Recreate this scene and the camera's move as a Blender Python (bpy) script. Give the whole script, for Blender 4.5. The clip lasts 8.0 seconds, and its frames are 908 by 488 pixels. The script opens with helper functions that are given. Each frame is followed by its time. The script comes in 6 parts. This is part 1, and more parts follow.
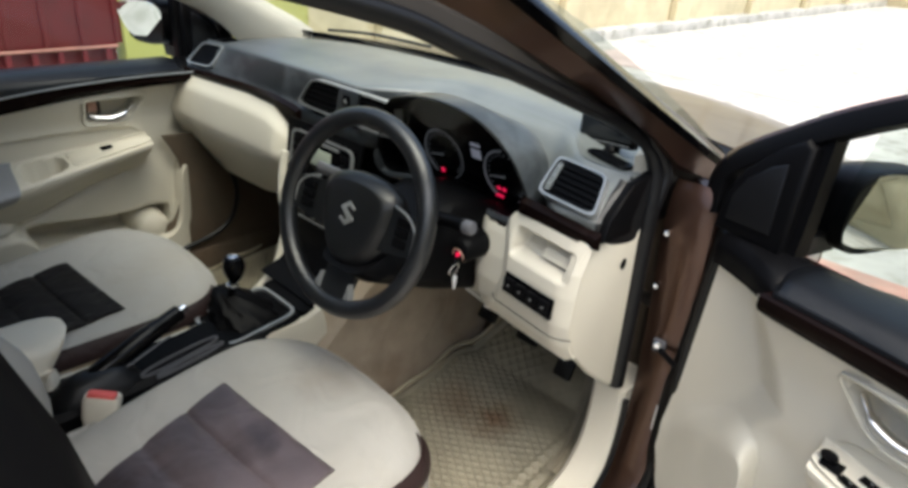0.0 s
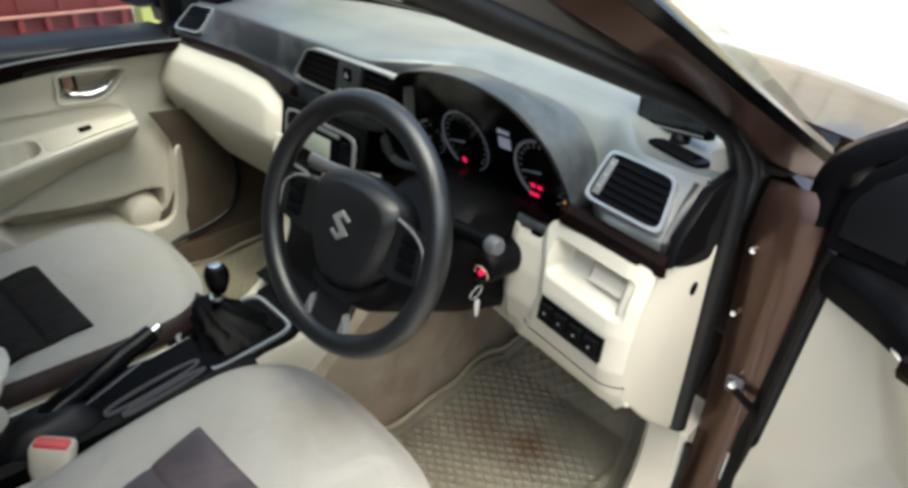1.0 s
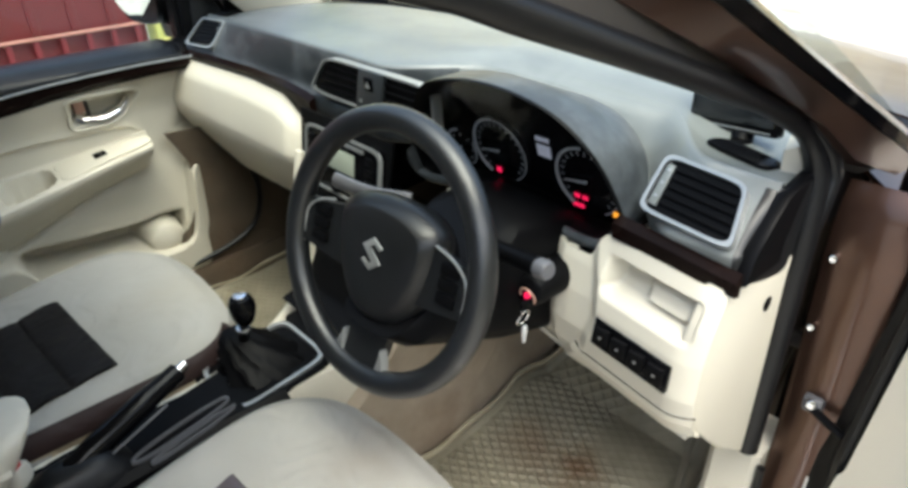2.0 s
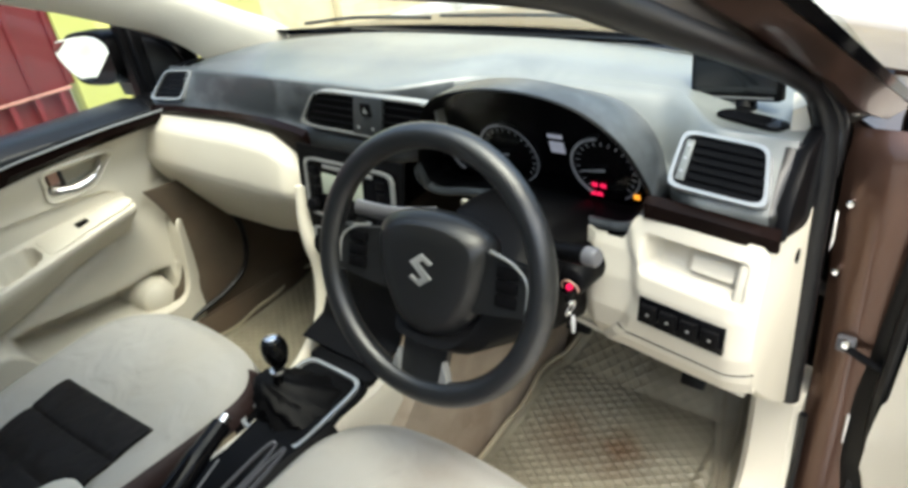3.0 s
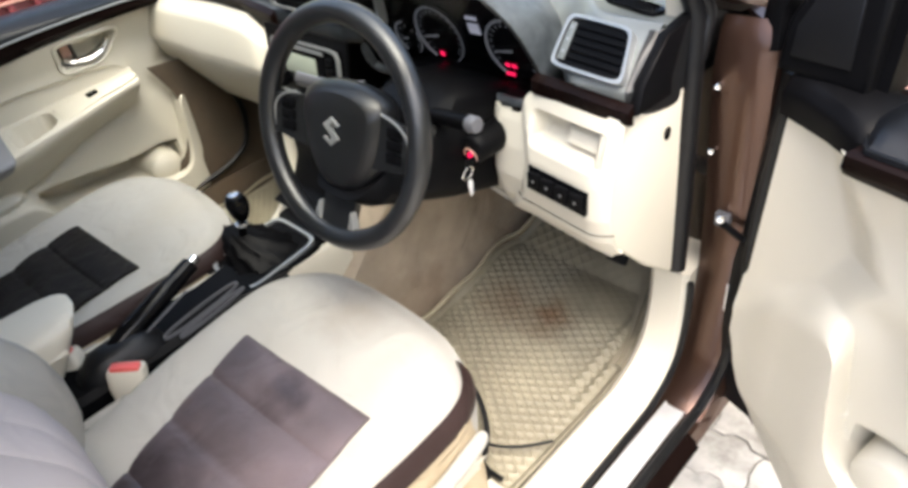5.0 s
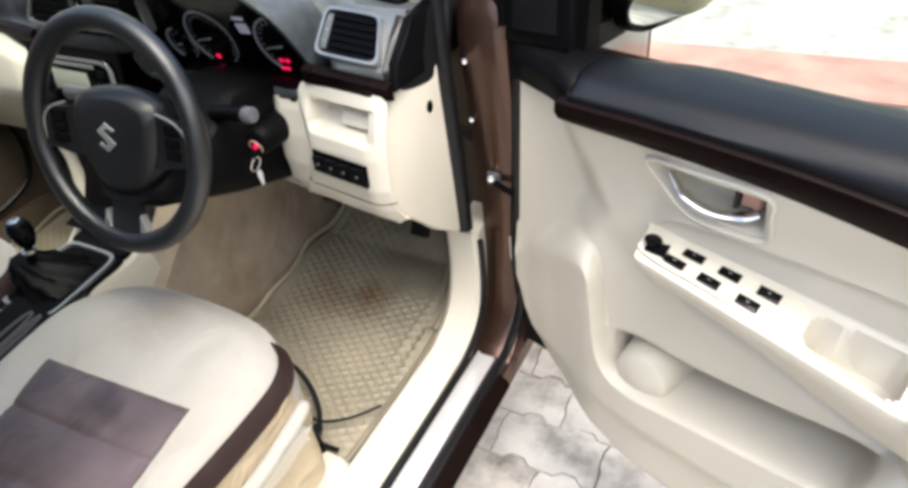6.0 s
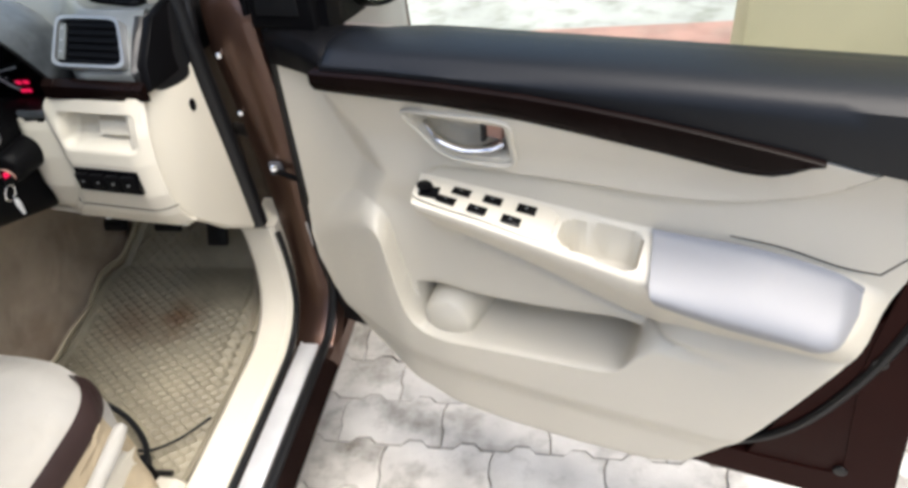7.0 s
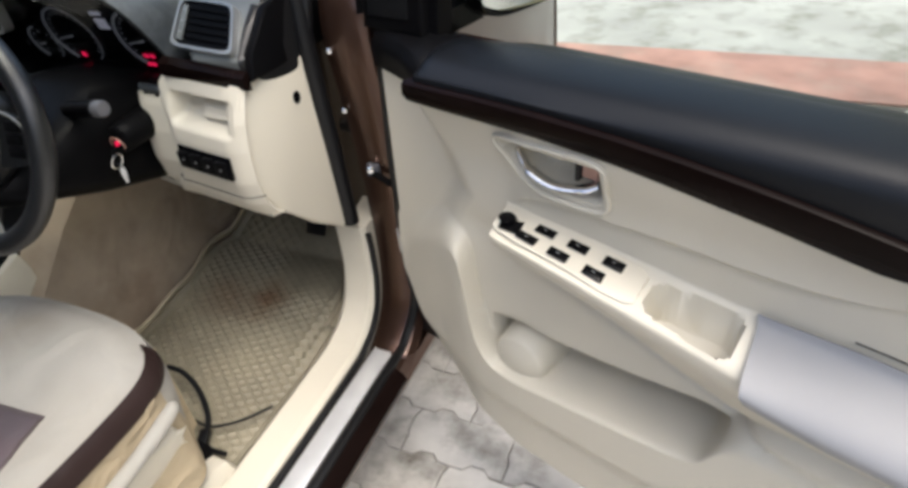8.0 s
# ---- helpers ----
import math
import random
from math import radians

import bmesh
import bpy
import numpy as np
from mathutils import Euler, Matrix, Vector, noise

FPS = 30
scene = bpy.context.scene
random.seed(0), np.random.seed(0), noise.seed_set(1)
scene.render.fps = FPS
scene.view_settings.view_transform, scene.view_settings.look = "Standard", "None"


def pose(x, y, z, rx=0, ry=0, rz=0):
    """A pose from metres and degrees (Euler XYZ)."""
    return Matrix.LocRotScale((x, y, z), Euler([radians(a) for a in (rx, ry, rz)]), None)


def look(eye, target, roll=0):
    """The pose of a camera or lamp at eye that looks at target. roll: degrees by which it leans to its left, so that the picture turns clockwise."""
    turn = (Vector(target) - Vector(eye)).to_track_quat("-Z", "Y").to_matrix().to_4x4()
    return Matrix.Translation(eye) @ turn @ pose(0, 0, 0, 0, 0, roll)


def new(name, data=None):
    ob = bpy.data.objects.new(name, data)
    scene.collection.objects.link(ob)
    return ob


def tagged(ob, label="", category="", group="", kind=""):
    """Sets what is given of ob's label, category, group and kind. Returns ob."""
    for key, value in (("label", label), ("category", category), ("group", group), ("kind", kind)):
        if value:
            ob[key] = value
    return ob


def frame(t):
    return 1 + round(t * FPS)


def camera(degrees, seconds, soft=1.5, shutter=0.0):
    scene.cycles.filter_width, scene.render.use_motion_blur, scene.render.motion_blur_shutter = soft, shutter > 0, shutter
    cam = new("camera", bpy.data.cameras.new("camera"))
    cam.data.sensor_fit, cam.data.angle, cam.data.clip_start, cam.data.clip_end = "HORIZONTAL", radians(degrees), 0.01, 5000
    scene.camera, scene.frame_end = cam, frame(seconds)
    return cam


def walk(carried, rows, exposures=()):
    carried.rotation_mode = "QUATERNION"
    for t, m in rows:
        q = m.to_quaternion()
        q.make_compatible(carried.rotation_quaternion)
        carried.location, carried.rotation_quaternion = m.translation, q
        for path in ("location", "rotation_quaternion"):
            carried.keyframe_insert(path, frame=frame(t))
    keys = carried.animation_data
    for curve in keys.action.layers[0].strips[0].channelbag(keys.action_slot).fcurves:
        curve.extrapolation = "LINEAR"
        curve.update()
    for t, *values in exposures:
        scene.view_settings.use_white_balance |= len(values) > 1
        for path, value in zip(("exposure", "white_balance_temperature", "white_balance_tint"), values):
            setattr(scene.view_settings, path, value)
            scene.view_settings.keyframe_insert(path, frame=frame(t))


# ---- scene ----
cam = camera(69.5, 8.0, soft=3.4)
PATH = [
    (0, (1.138, -0.523, 1.365), (-0.079, 0.802, 0.49), 4.1),
    (0.2, (1.0961, -0.501, 1.3525), (-0.039, 0.7569, 0.4927), 2.04),
    (0.5, (1.037, -0.436, 1.339), (-0.129, 0.852, 0.348), 1.6),
    (1, (0.979, -0.338, 1.335), (-0.26, 0.879, 0.343), 2.6),
    (1.5, (0.948, -0.293, 1.325), (-0.329, 0.859, 0.304), 2.2),
    (1.7, (0.9297, -0.2928, 1.3259), (-0.3009, 0.7883, 0.3631), 0.57),
    (2.8, (0.8455, -0.36, 1.3358), (-0.2801, 0.8409, 0.3867), -7.3),
    (3, (0.835, -0.388, 1.336), (-0.348, 0.897, 0.36), -8.2),
    (3.5, (0.827, -0.432, 1.334), (-0.366, 0.854, 0.374), -8.3),
    (4, (0.867, -0.445, 1.332), (-0.318, 0.798, 0.307), -8.3),
    (4.2, (0.9044, -0.432, 1.3323), (-0.2354, 0.7045, 0.3227), -9.02),
    (5.3, (1.1285, -0.3514, 1.3319), (-0.0242, 0.6192, 0.1747), -9.12),
    (5.5, (1.15, -0.361, 1.326), (-0.01, 0.723, 0.11), -8.6),
    (6, (1.197, -0.397, 1.328), (0.348, 0.936, 0.102), -7.5),
    (6.2, (1.2165, -0.4058, 1.322), (0.5722, 0.9566, 0.165), -7.34),
    (6.5, (1.238, -0.433, 1.314), (0.728, 1.05, 0.073), -7.7),
    (7, (1.269, -0.465, 1.301), (0.913, 1.057, 0.053), -7.7),
    (7.2, (1.2748, -0.4718, 1.3026), (0.9383, 0.9543, 0.093), -7.98),
    (7.5, (1.291, -0.456, 1.287), (0.886, 0.994, -0.029), -9),
    (7.7, (1.3048, -0.4276, 1.2797), (0.8391, 0.9525, 0.0597), -8.51),
    (8, (1.314, -0.362, 1.285), (0.581, 1.051, 0.073), -6.9),
]
EXPOSURES = [(0.0, 1.38, 6190, 3), (0.6, 1.64, 6130, 2), (1.0, 1.77, 6090, 1), (1.5, 1.84, 6040, 0), (3.0, 2.22, 6240, 0), (4.0, 2.32, 6290, 1), (5.5, 2.3, 6290, 8), (6.2, 1.7, 6140, 6), (6.5, 1.63, 6140, 6), (7.0, 1.64, 6120, 6), (7.5, 1.5, 6110, 6), (8.0, 1.27, 6190, 6)]
walk(cam, [(t, look(eye, target, roll)) for t, eye, target, roll in PATH], EXPOSURES)

# ---- light ----
world = bpy.data.worlds.new("sky")
scene.world = world
world.use_nodes = True
wn = world.node_tree.nodes
sky = wn.new("ShaderNodeTexSky")
sky.sky_type = "NISHITA"
sky.sun_disc = False
sky.sun_elevation, sky.sun_rotation = radians(70), radians(112)
sky.air_density, sky.dust_density, sky.ozone_density = 0.8, 6.5, 0.7
wn["Background"].inputs["Strength"].default_value = 0.15
world.node_tree.links.new(sky.outputs["Color"], wn["Background"].inputs["Color"])
sun = new("sun", bpy.data.lights.new("sun", "SUN"))
sun.data.energy, sun.data.angle, sun.data.color = 0.30, radians(70), (1.0, 0.97, 0.92)
sun.matrix_world = look((0, 0, 0), (-math.sin(radians(112)) * math.cos(radians(70)), -math.cos(radians(112)) * math.cos(radians(70)), -math.sin(radians(70))))


# ---- materials ----
def material(name, base, rough=0.5, metal=0.0, spots=0.08, scale=6.0, grain=400.0, bump=0.05, stain=None, stain_amount=0.0, stain_scale=3.0, coat=0.0, rand=0.0, island=0.0, emit=None, emit_strength=0.0, spec=0.5, fold=None):
    m = bpy.data.materials.new(name)
    m.use_nodes = True
    nt = m.node_tree
    n, l = nt.nodes, nt.links
    b = n["Principled BSDF"]
    b.inputs["Metallic"].default_value = metal
    b.inputs["Coat Weight"].default_value = coat
    b.inputs["Specular IOR Level"].default_value = spec
    tc = n.new("ShaderNodeTexCoord")
    place = tc.outputs["Object"]
    if rand:
        # each piece takes its own cut of the grain and stains
        piece, shift = n.new("ShaderNodeObjectInfo"), n.new("ShaderNodeVectorMath")
        shift.operation = "MULTIPLY_ADD"
        l.new(piece.outputs["Random"], shift.inputs[0])
        shift.inputs[1].default_value = (37.0, 53.0, 29.0)
        l.new(place, shift.inputs[2])
        place = shift.outputs[0]
    big = n.new("ShaderNodeTexNoise")
    big.inputs["Scale"].default_value, big.inputs["Detail"].default_value = scale, 5
    l.new(place, big.inputs["Vector"])
    ramp = n.new("ShaderNodeMapRange")
    ramp.inputs["From Min"].default_value, ramp.inputs["From Max"].default_value = 0.3, 0.7
    ramp.inputs["To Min"].default_value, ramp.inputs["To Max"].default_value = 1 - spots, 1 + spots
    l.new(big.outputs["Fac"], ramp.inputs["Value"])
    value = ramp.outputs["Result"]
    for amount, node, socket in ((rand, "ShaderNodeObjectInfo", "Random"), (island, "ShaderNodeNewGeometry", "Random Per Island")):
        if amount:
            oi = n.new(node)
            mr = n.new("ShaderNodeMapRange")
            mr.inputs["To Min"].default_value, mr.inputs["To Max"].default_value = 1 - amount, 1 + amount
            l.new(oi.outputs[socket], mr.inputs["Value"])
            mul = n.new("ShaderNodeMath")
            mul.operation = "MULTIPLY"
            l.new(value, mul.inputs[0])
            l.new(mr.outputs["Result"], mul.inputs[1])
            value = mul.outputs[0]
    col = n.new("ShaderNodeMix")
    col.data_type, col.blend_type = "RGBA", "MULTIPLY"
    col.inputs[0].default_value = 1.0
    col.inputs[6].default_value = (*base, 1)
    comb = n.new("ShaderNodeCombineColor")
    for k in range(3):
        l.new(value, comb.inputs[k])
    l.new(comb.outputs[0], col.inputs[7])
    out = col.outputs[2]
    if stain:
        sn = n.new("ShaderNodeTexNoise")
        sn.inputs["Scale"].default_value, sn.inputs["Detail"].default_value, sn.inputs["Roughness"].default_value = stain_scale, 6, 0.6
        l.new(place, sn.inputs["Vector"])
        sr = n.new("ShaderNodeMapRange")
        sr.inputs["From Min"].default_value, sr.inputs["From Max"].default_value = 0.48, 0.72
        sr.inputs["To Max"].default_value = stain_amount
        l.new(sn.outputs["Fac"], sr.inputs["Value"])
        sm = n.new("ShaderNodeMix")
        sm.data_type = "RGBA"
        l.new(sr.outputs["Result"], sm.inputs[0])
        l.new(out, sm.inputs[6])
        sm.inputs[7].default_value = (*stain, 1)
        out = sm.outputs[2]
    l.new(out, b.inputs["Base Color"])
    fine = n.new("ShaderNodeTexNoise")
    fine.inputs["Scale"].default_value, fine.inputs["Detail"].default_value = grain, 3
    l.new(place, fine.inputs["Vector"])
    rr = n.new("ShaderNodeMapRange")
    rr.inputs["To Min"].default_value, rr.inputs["To Max"].default_value = max(0.02, rough - 0.08), min(1, rough + 0.08)
    l.new(big.outputs["Fac"], rr.inputs["Value"])
    l.new(rr.outputs["Result"], b.inputs["Roughness"])
    if bump:
        bp = n.new("ShaderNodeBump")
        bp.inputs["Strength"].default_value, bp.inputs["Distance"].default_value = bump, 0.002
        l.new(fine.outputs["Fac"], bp.inputs["Height"])
        l.new(bp.outputs["Normal"], b.inputs["Normal"])
        if fold:
            fn, fb = n.new("ShaderNodeTexNoise"), n.new("ShaderNodeBump")
            fn.inputs["Scale"].default_value, fn.inputs["Detail"].default_value, fn.inputs["Distortion"].default_value = fold[0], 2, 0.8
            fb.inputs["Strength"].default_value, fb.inputs["Distance"].default_value = 0.5, fold[1]
            l.new(place, fn.inputs["Vector"])
            l.new(fn.outputs["Fac"], fb.inputs["Height"])
            l.new(fb.outputs["Normal"], bp.inputs["Normal"])
    if emit:
        b.inputs["Emission Color"].default_value = (*emit, 1)
        b.inputs["Emission Strength"].default_value = emit_strength
    return m


CREAM = material("cream moulded plastic", (0.565, 0.532, 0.446), 0.45, spots=0.03, grain=900, bump=0.08, stain=(0.5, 0.44, 0.34), stain_amount=0.12)
CREAM_FOLD = material("cream soft trim", (0.60, 0.56, 0.47), 0.6, spots=0.04, grain=700, bump=0.1)
# Lighter than DASH_FACE: dust and sky sheen both sit in this base.
DASH = material("dusty charcoal vinyl with painted sheen", (0.15, 0.16, 0.155), 0.36, spec=1.0, spots=0.15, scale=9, grain=900, bump=0.15, stain=(0.32, 0.33, 0.305), stain_amount=0.7, stain_scale=3)
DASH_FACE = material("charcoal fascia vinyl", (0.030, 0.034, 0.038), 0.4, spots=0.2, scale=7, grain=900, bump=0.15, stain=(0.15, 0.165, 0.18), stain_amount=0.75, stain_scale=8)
BLACK = material("black plastic", (0.003, 0.003, 0.0035), 0.42, spec=0.07, spots=0.1, grain=800, bump=0.05)
GLOSS = material("gloss black plastic", (0.0025, 0.0025, 0.003), 0.16, spec=0.15, spots=0.05, bump=0)
RUBBER = material("black rubber", (0.004, 0.0042, 0.005), 0.42, spec=0.30, spots=0.15, grain=500, bump=0.1)
LEATHER = material("black wheel leather", (0.0050, 0.0060, 0.0074), 0.36, spec=0.8, spots=0.15, grain=1200, bump=0.15)
WOOD = material("dark brown gloss trim", (0.0055, 0.0028, 0.0024), 0.25, spots=0.25, scale=14, bump=0, spec=0.06)
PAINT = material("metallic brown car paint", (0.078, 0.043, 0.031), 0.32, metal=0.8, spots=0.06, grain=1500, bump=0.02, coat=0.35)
# Darkened copy of PAINT: the door shell's shade is in the colour.
SHADED_PAINT = material("brown car paint with shade in it", (0.019, 0.0054, 0.0042), 0.5, metal=0.1, spots=0.12, grain=900, bump=0.05, spec=0.05)
CHROME = material("chrome", (0.75, 0.75, 0.76), 0.12, metal=1.0, spots=0.02, bump=0)
SILVER = material("satin silver plastic", (0.36, 0.37, 0.37), 0.34, metal=0.6, spots=0.03, bump=0)
STEEL = material("brushed steel", (0.86, 0.87, 0.89), 0.34, metal=0.6, spots=0.06, scale=20, bump=0.05)
FABRIC = material("cream seat cover", (0.325, 0.314, 0.285), 0.75, fold=(11, 0.018), spots=0.06, scale=5, grain=600, bump=0.3, stain=(0.29, 0.26, 0.2), stain_amount=0.45, stain_scale=3.2)
SKIRT = material("yellowish seat skirt", (0.37, 0.305, 0.205), 0.75, fold=(16, 0.03), spots=0.08, grain=600, bump=0.3)
# Base lifted to carry the sky's sheen; PATCH_DARK goes without it.
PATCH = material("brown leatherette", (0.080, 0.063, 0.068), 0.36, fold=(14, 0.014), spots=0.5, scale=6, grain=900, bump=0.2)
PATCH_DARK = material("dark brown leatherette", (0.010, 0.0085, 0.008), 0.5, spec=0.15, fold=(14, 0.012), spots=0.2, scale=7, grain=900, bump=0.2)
BAND = material("brown leatherette piping", (0.024, 0.014, 0.013), 0.5, spec=0.2, fold=(14, 0.012), spots=0.2, scale=7, grain=900, bump=0.2)
GREY_FABRIC = material("grey pleated fabric", (0.37, 0.345, 0.35), 0.8, fold=(12, 0.01), spots=0.08, grain=500, bump=0.3)
PAD = material("lavender grey vinyl", (0.235, 0.238, 0.250), 0.40, spots=0.03, grain=900, bump=0.1)
MAT = material("beige rubber mat", (0.222, 0.200, 0.145), 0.55, spots=0.2, scale=7, grain=300, bump=0.2, stain=(0.09, 0.075, 0.045), stain_amount=0.7, stain_scale=4)
AMBER = material("pale pinkish plastic", (0.46, 0.27, 0.21), 0.4, spots=0.05, bump=0)
GREY = material("grey plastic", (0.10, 0.10, 0.108), 0.4, spots=0.05, bump=0)
TUNNEL = material("worn beige tunnel carpet", (0.42, 0.352, 0.272), 0.85, fold=(10, 0.02), spots=0.15, scale=7, grain=900, bump=0.6, stain=(0.16, 0.10, 0.065), stain_amount=0.6, stain_scale=4)
LINING = material("dark taupe seal lining", (0.035, 0.031, 0.028), 0.55, spots=0.1, grain=600, bump=0.1, spec=0.3)
LINER = material("smooth beige rubber", (0.25, 0.222, 0.165), 0.5, fold=(9, 0.012), spots=0.15, scale=8, grain=300, bump=0.15, stain=(0.13, 0.11, 0.075), stain_amount=0.5, stain_scale=5)
MAT_EDGE = material("pale worn rubber edge", (0.36, 0.32, 0.23), 0.6, spots=0.15, scale=9, bump=0.2)
# Darker than the TUNNEL carpet: the footwell's shade is put into this base.
SHADED_CARPET = material("beige carpet", (0.085, 0.064, 0.043), 0.95, fold=(18, 0.012), spots=0.12, scale=6, grain=900, bump=0.8, stain=(0.11, 0.07, 0.042), stain_amount=0.7)
RED = material("faded red button plastic", (0.62, 0.10, 0.09), 0.4, spots=0.05, bump=0)
RED_LIGHT = material("red warning light", (0.5, 0.0, 0.02), 0.4, bump=0, emit=(1.0, 0.015, 0.10), emit_strength=0.3)
AMBER_LIGHT = material("amber warning light", (0.5, 0.2, 0.02), 0.4, bump=0, emit=(1.0, 0.35, 0.03), emit_strength=0.4)
WHITE_LIGHT = material("lit display", (0.25, 0.25, 0.28), 0.4, bump=0, emit=(0.8, 0.8, 1.0), emit_strength=0.06)
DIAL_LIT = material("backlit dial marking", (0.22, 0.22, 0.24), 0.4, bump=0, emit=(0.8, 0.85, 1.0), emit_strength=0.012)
SCREEN = material("dark screen", (0.012, 0.014, 0.016), 0.1, bump=0)
LCD = material("greenish lcd", (0.3, 0.33, 0.27), 0.2, bump=0)
PAVER = material("grey concrete paver", (0.52, 0.50, 0.46), 0.85, spots=0.16, scale=11, grain=250, bump=0.6, stain=(0.15, 0.135, 0.11), stain_amount=0.95, stain_scale=8.5, rand=0.1)
GROUND = material("pale dusty concrete", (0.46, 0.45, 0.42), 0.9, spots=0.2, scale=2, grain=120, bump=0.5, stain=(0.21, 0.21, 0.165), stain_amount=0.9, stain_scale=5)
JOINT = material("dirt joint", (0.16, 0.145, 0.12), 0.95, spots=0.2, grain=200, bump=0.5)
RED_PAVING = material("faded red paving", (0.46, 0.26, 0.21), 0.85, spots=0.25, scale=5, grain=150, bump=0.5, stain=(0.42, 0.36, 0.3), stain_amount=0.6)
# Far red paving; its overexposed paleness is put into the colour.
PALED_RED_PAVING = material("pale pink paving", (0.55, 0.44, 0.41), 0.85, spots=0.15, scale=3, grain=150, bump=0.5)
HUB = material("satin black plastic", (0.0065, 0.007, 0.0078), 0.36, spec=0.5, spots=0.1, grain=1000, bump=0.12)
DOOR_TOP = material("charcoal door vinyl", (0.0032, 0.0038, 0.0050), 0.38, spec=0.33, spots=0.1, grain=900, bump=0.15)
GATE = material("crimson painted steel", (0.12, 0.008, 0.012), 0.45, spots=0.1, grain=200, bump=0.05)
RAIL_PAINT = material("faded pink rail paint", (0.42, 0.20, 0.16), 0.5, spots=0.15, grain=200, bump=0.05)
GOLD = material("gold paint", (0.7, 0.45, 0.12), 0.35, metal=0.4, bump=0)
LIME = material("lime yellow wall paint", (0.44, 0.44, 0.13), 0.8, spots=0.06, scale=2, grain=90, bump=0.3)
PLASTER = material("cream plaster", (0.68, 0.6, 0.4), 0.85, spots=0.1, scale=1.5, grain=90, bump=0.4, stain=(0.36, 0.31, 0.18), stain_amount=0.6, stain_scale=1.2)
MIRROR = material("mirror glass", (0.85, 0.86, 0.87), 0.03, metal=1.0, spots=0.0, bump=0)


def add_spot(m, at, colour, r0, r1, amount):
    """One soft patch round a place on the thing: stains, painted shade and reflections."""
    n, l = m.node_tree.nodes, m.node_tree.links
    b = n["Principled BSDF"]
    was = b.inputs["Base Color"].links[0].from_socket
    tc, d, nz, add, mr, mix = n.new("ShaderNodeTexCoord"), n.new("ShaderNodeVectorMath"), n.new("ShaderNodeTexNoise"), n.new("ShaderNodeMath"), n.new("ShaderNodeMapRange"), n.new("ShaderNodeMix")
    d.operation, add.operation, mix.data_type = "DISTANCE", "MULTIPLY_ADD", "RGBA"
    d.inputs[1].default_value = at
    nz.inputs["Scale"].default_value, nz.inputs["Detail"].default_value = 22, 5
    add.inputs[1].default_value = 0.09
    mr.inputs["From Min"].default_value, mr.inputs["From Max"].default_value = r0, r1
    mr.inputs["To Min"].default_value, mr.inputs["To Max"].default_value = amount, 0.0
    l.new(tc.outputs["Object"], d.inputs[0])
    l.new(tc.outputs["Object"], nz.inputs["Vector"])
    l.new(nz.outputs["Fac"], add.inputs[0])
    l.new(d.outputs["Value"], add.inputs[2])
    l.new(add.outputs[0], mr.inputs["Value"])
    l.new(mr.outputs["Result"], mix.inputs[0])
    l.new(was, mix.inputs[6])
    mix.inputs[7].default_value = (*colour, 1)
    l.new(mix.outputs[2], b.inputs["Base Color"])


add_spot(MAT, (0.43, 0.415, 0.37), (0.115, 0.062, 0.026), 0.055, 0.115, 0.85)
# Passenger end and centre darkened: the weaker light there is painted in.
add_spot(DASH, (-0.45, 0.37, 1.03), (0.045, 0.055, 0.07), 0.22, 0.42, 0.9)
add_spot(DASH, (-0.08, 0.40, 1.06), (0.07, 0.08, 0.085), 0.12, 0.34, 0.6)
# Two dark reflections on the driver's leatherette, painted as colour.
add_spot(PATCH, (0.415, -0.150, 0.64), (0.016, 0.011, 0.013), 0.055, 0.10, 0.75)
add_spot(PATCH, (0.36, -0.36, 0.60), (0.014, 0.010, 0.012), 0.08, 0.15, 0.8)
add_spot(FABRIC, (0.36, 0.02, 0.64), (0.20, 0.17, 0.14), 0.05, 0.13, 0.55)
add_spot(MAT, (0.33, 0.40, 0.37), (0.13, 0.07, 0.03), 0.05, 0.13, 0.5)


def glass_material(name, tint, face=0.022):
    m = bpy.data.materials.new(name)
    m.use_nodes = True
    n, l = m.node_tree.nodes, m.node_tree.links
    n.remove(n["Principled BSDF"])
    a, g, mix, lw = n.new("ShaderNodeBsdfTransparent"), n.new("ShaderNodeBsdfGlossy"), n.new("ShaderNodeMixShader"), n.new("ShaderNodeLayerWeight")
    power, add = n.new("ShaderNodeMath"), n.new("ShaderNodeMath")
    power.operation, add.operation = "POWER", "MULTIPLY_ADD"
    power.inputs[1].default_value, add.inputs[1].default_value, add.inputs[2].default_value = 5.0, 0.9, face
    a.inputs["Color"].default_value = (*tint, 1)
    g.inputs["Roughness"].default_value = 0.02
    l.new(lw.outputs["Facing"], power.inputs[0])
    l.new(power.outputs[0], add.inputs[0])
    l.new(add.outputs[0], mix.inputs[0])
    l.new(a.outputs[0], mix.inputs[1])
    l.new(g.outputs[0], mix.inputs[2])
    l.new(mix.outputs[0], n["Material Output"].inputs["Surface"])
    return m


GLASS = glass_material("window glass", (0.86, 0.9, 0.87), 0.014)
SIDE_GLASS = glass_material("tinted side glass", (0.70, 0.76, 0.72), 0.012)
# For the unseen rear panes: tint set dark to hold light out of the cabin.
REAR_GLASS = glass_material("rear glass dimmed to cut cabin light", (0.32, 0.36, 0.34), 0.012)
CLEAR = glass_material("clear plastic", (0.95, 0.95, 0.95), 0.012)


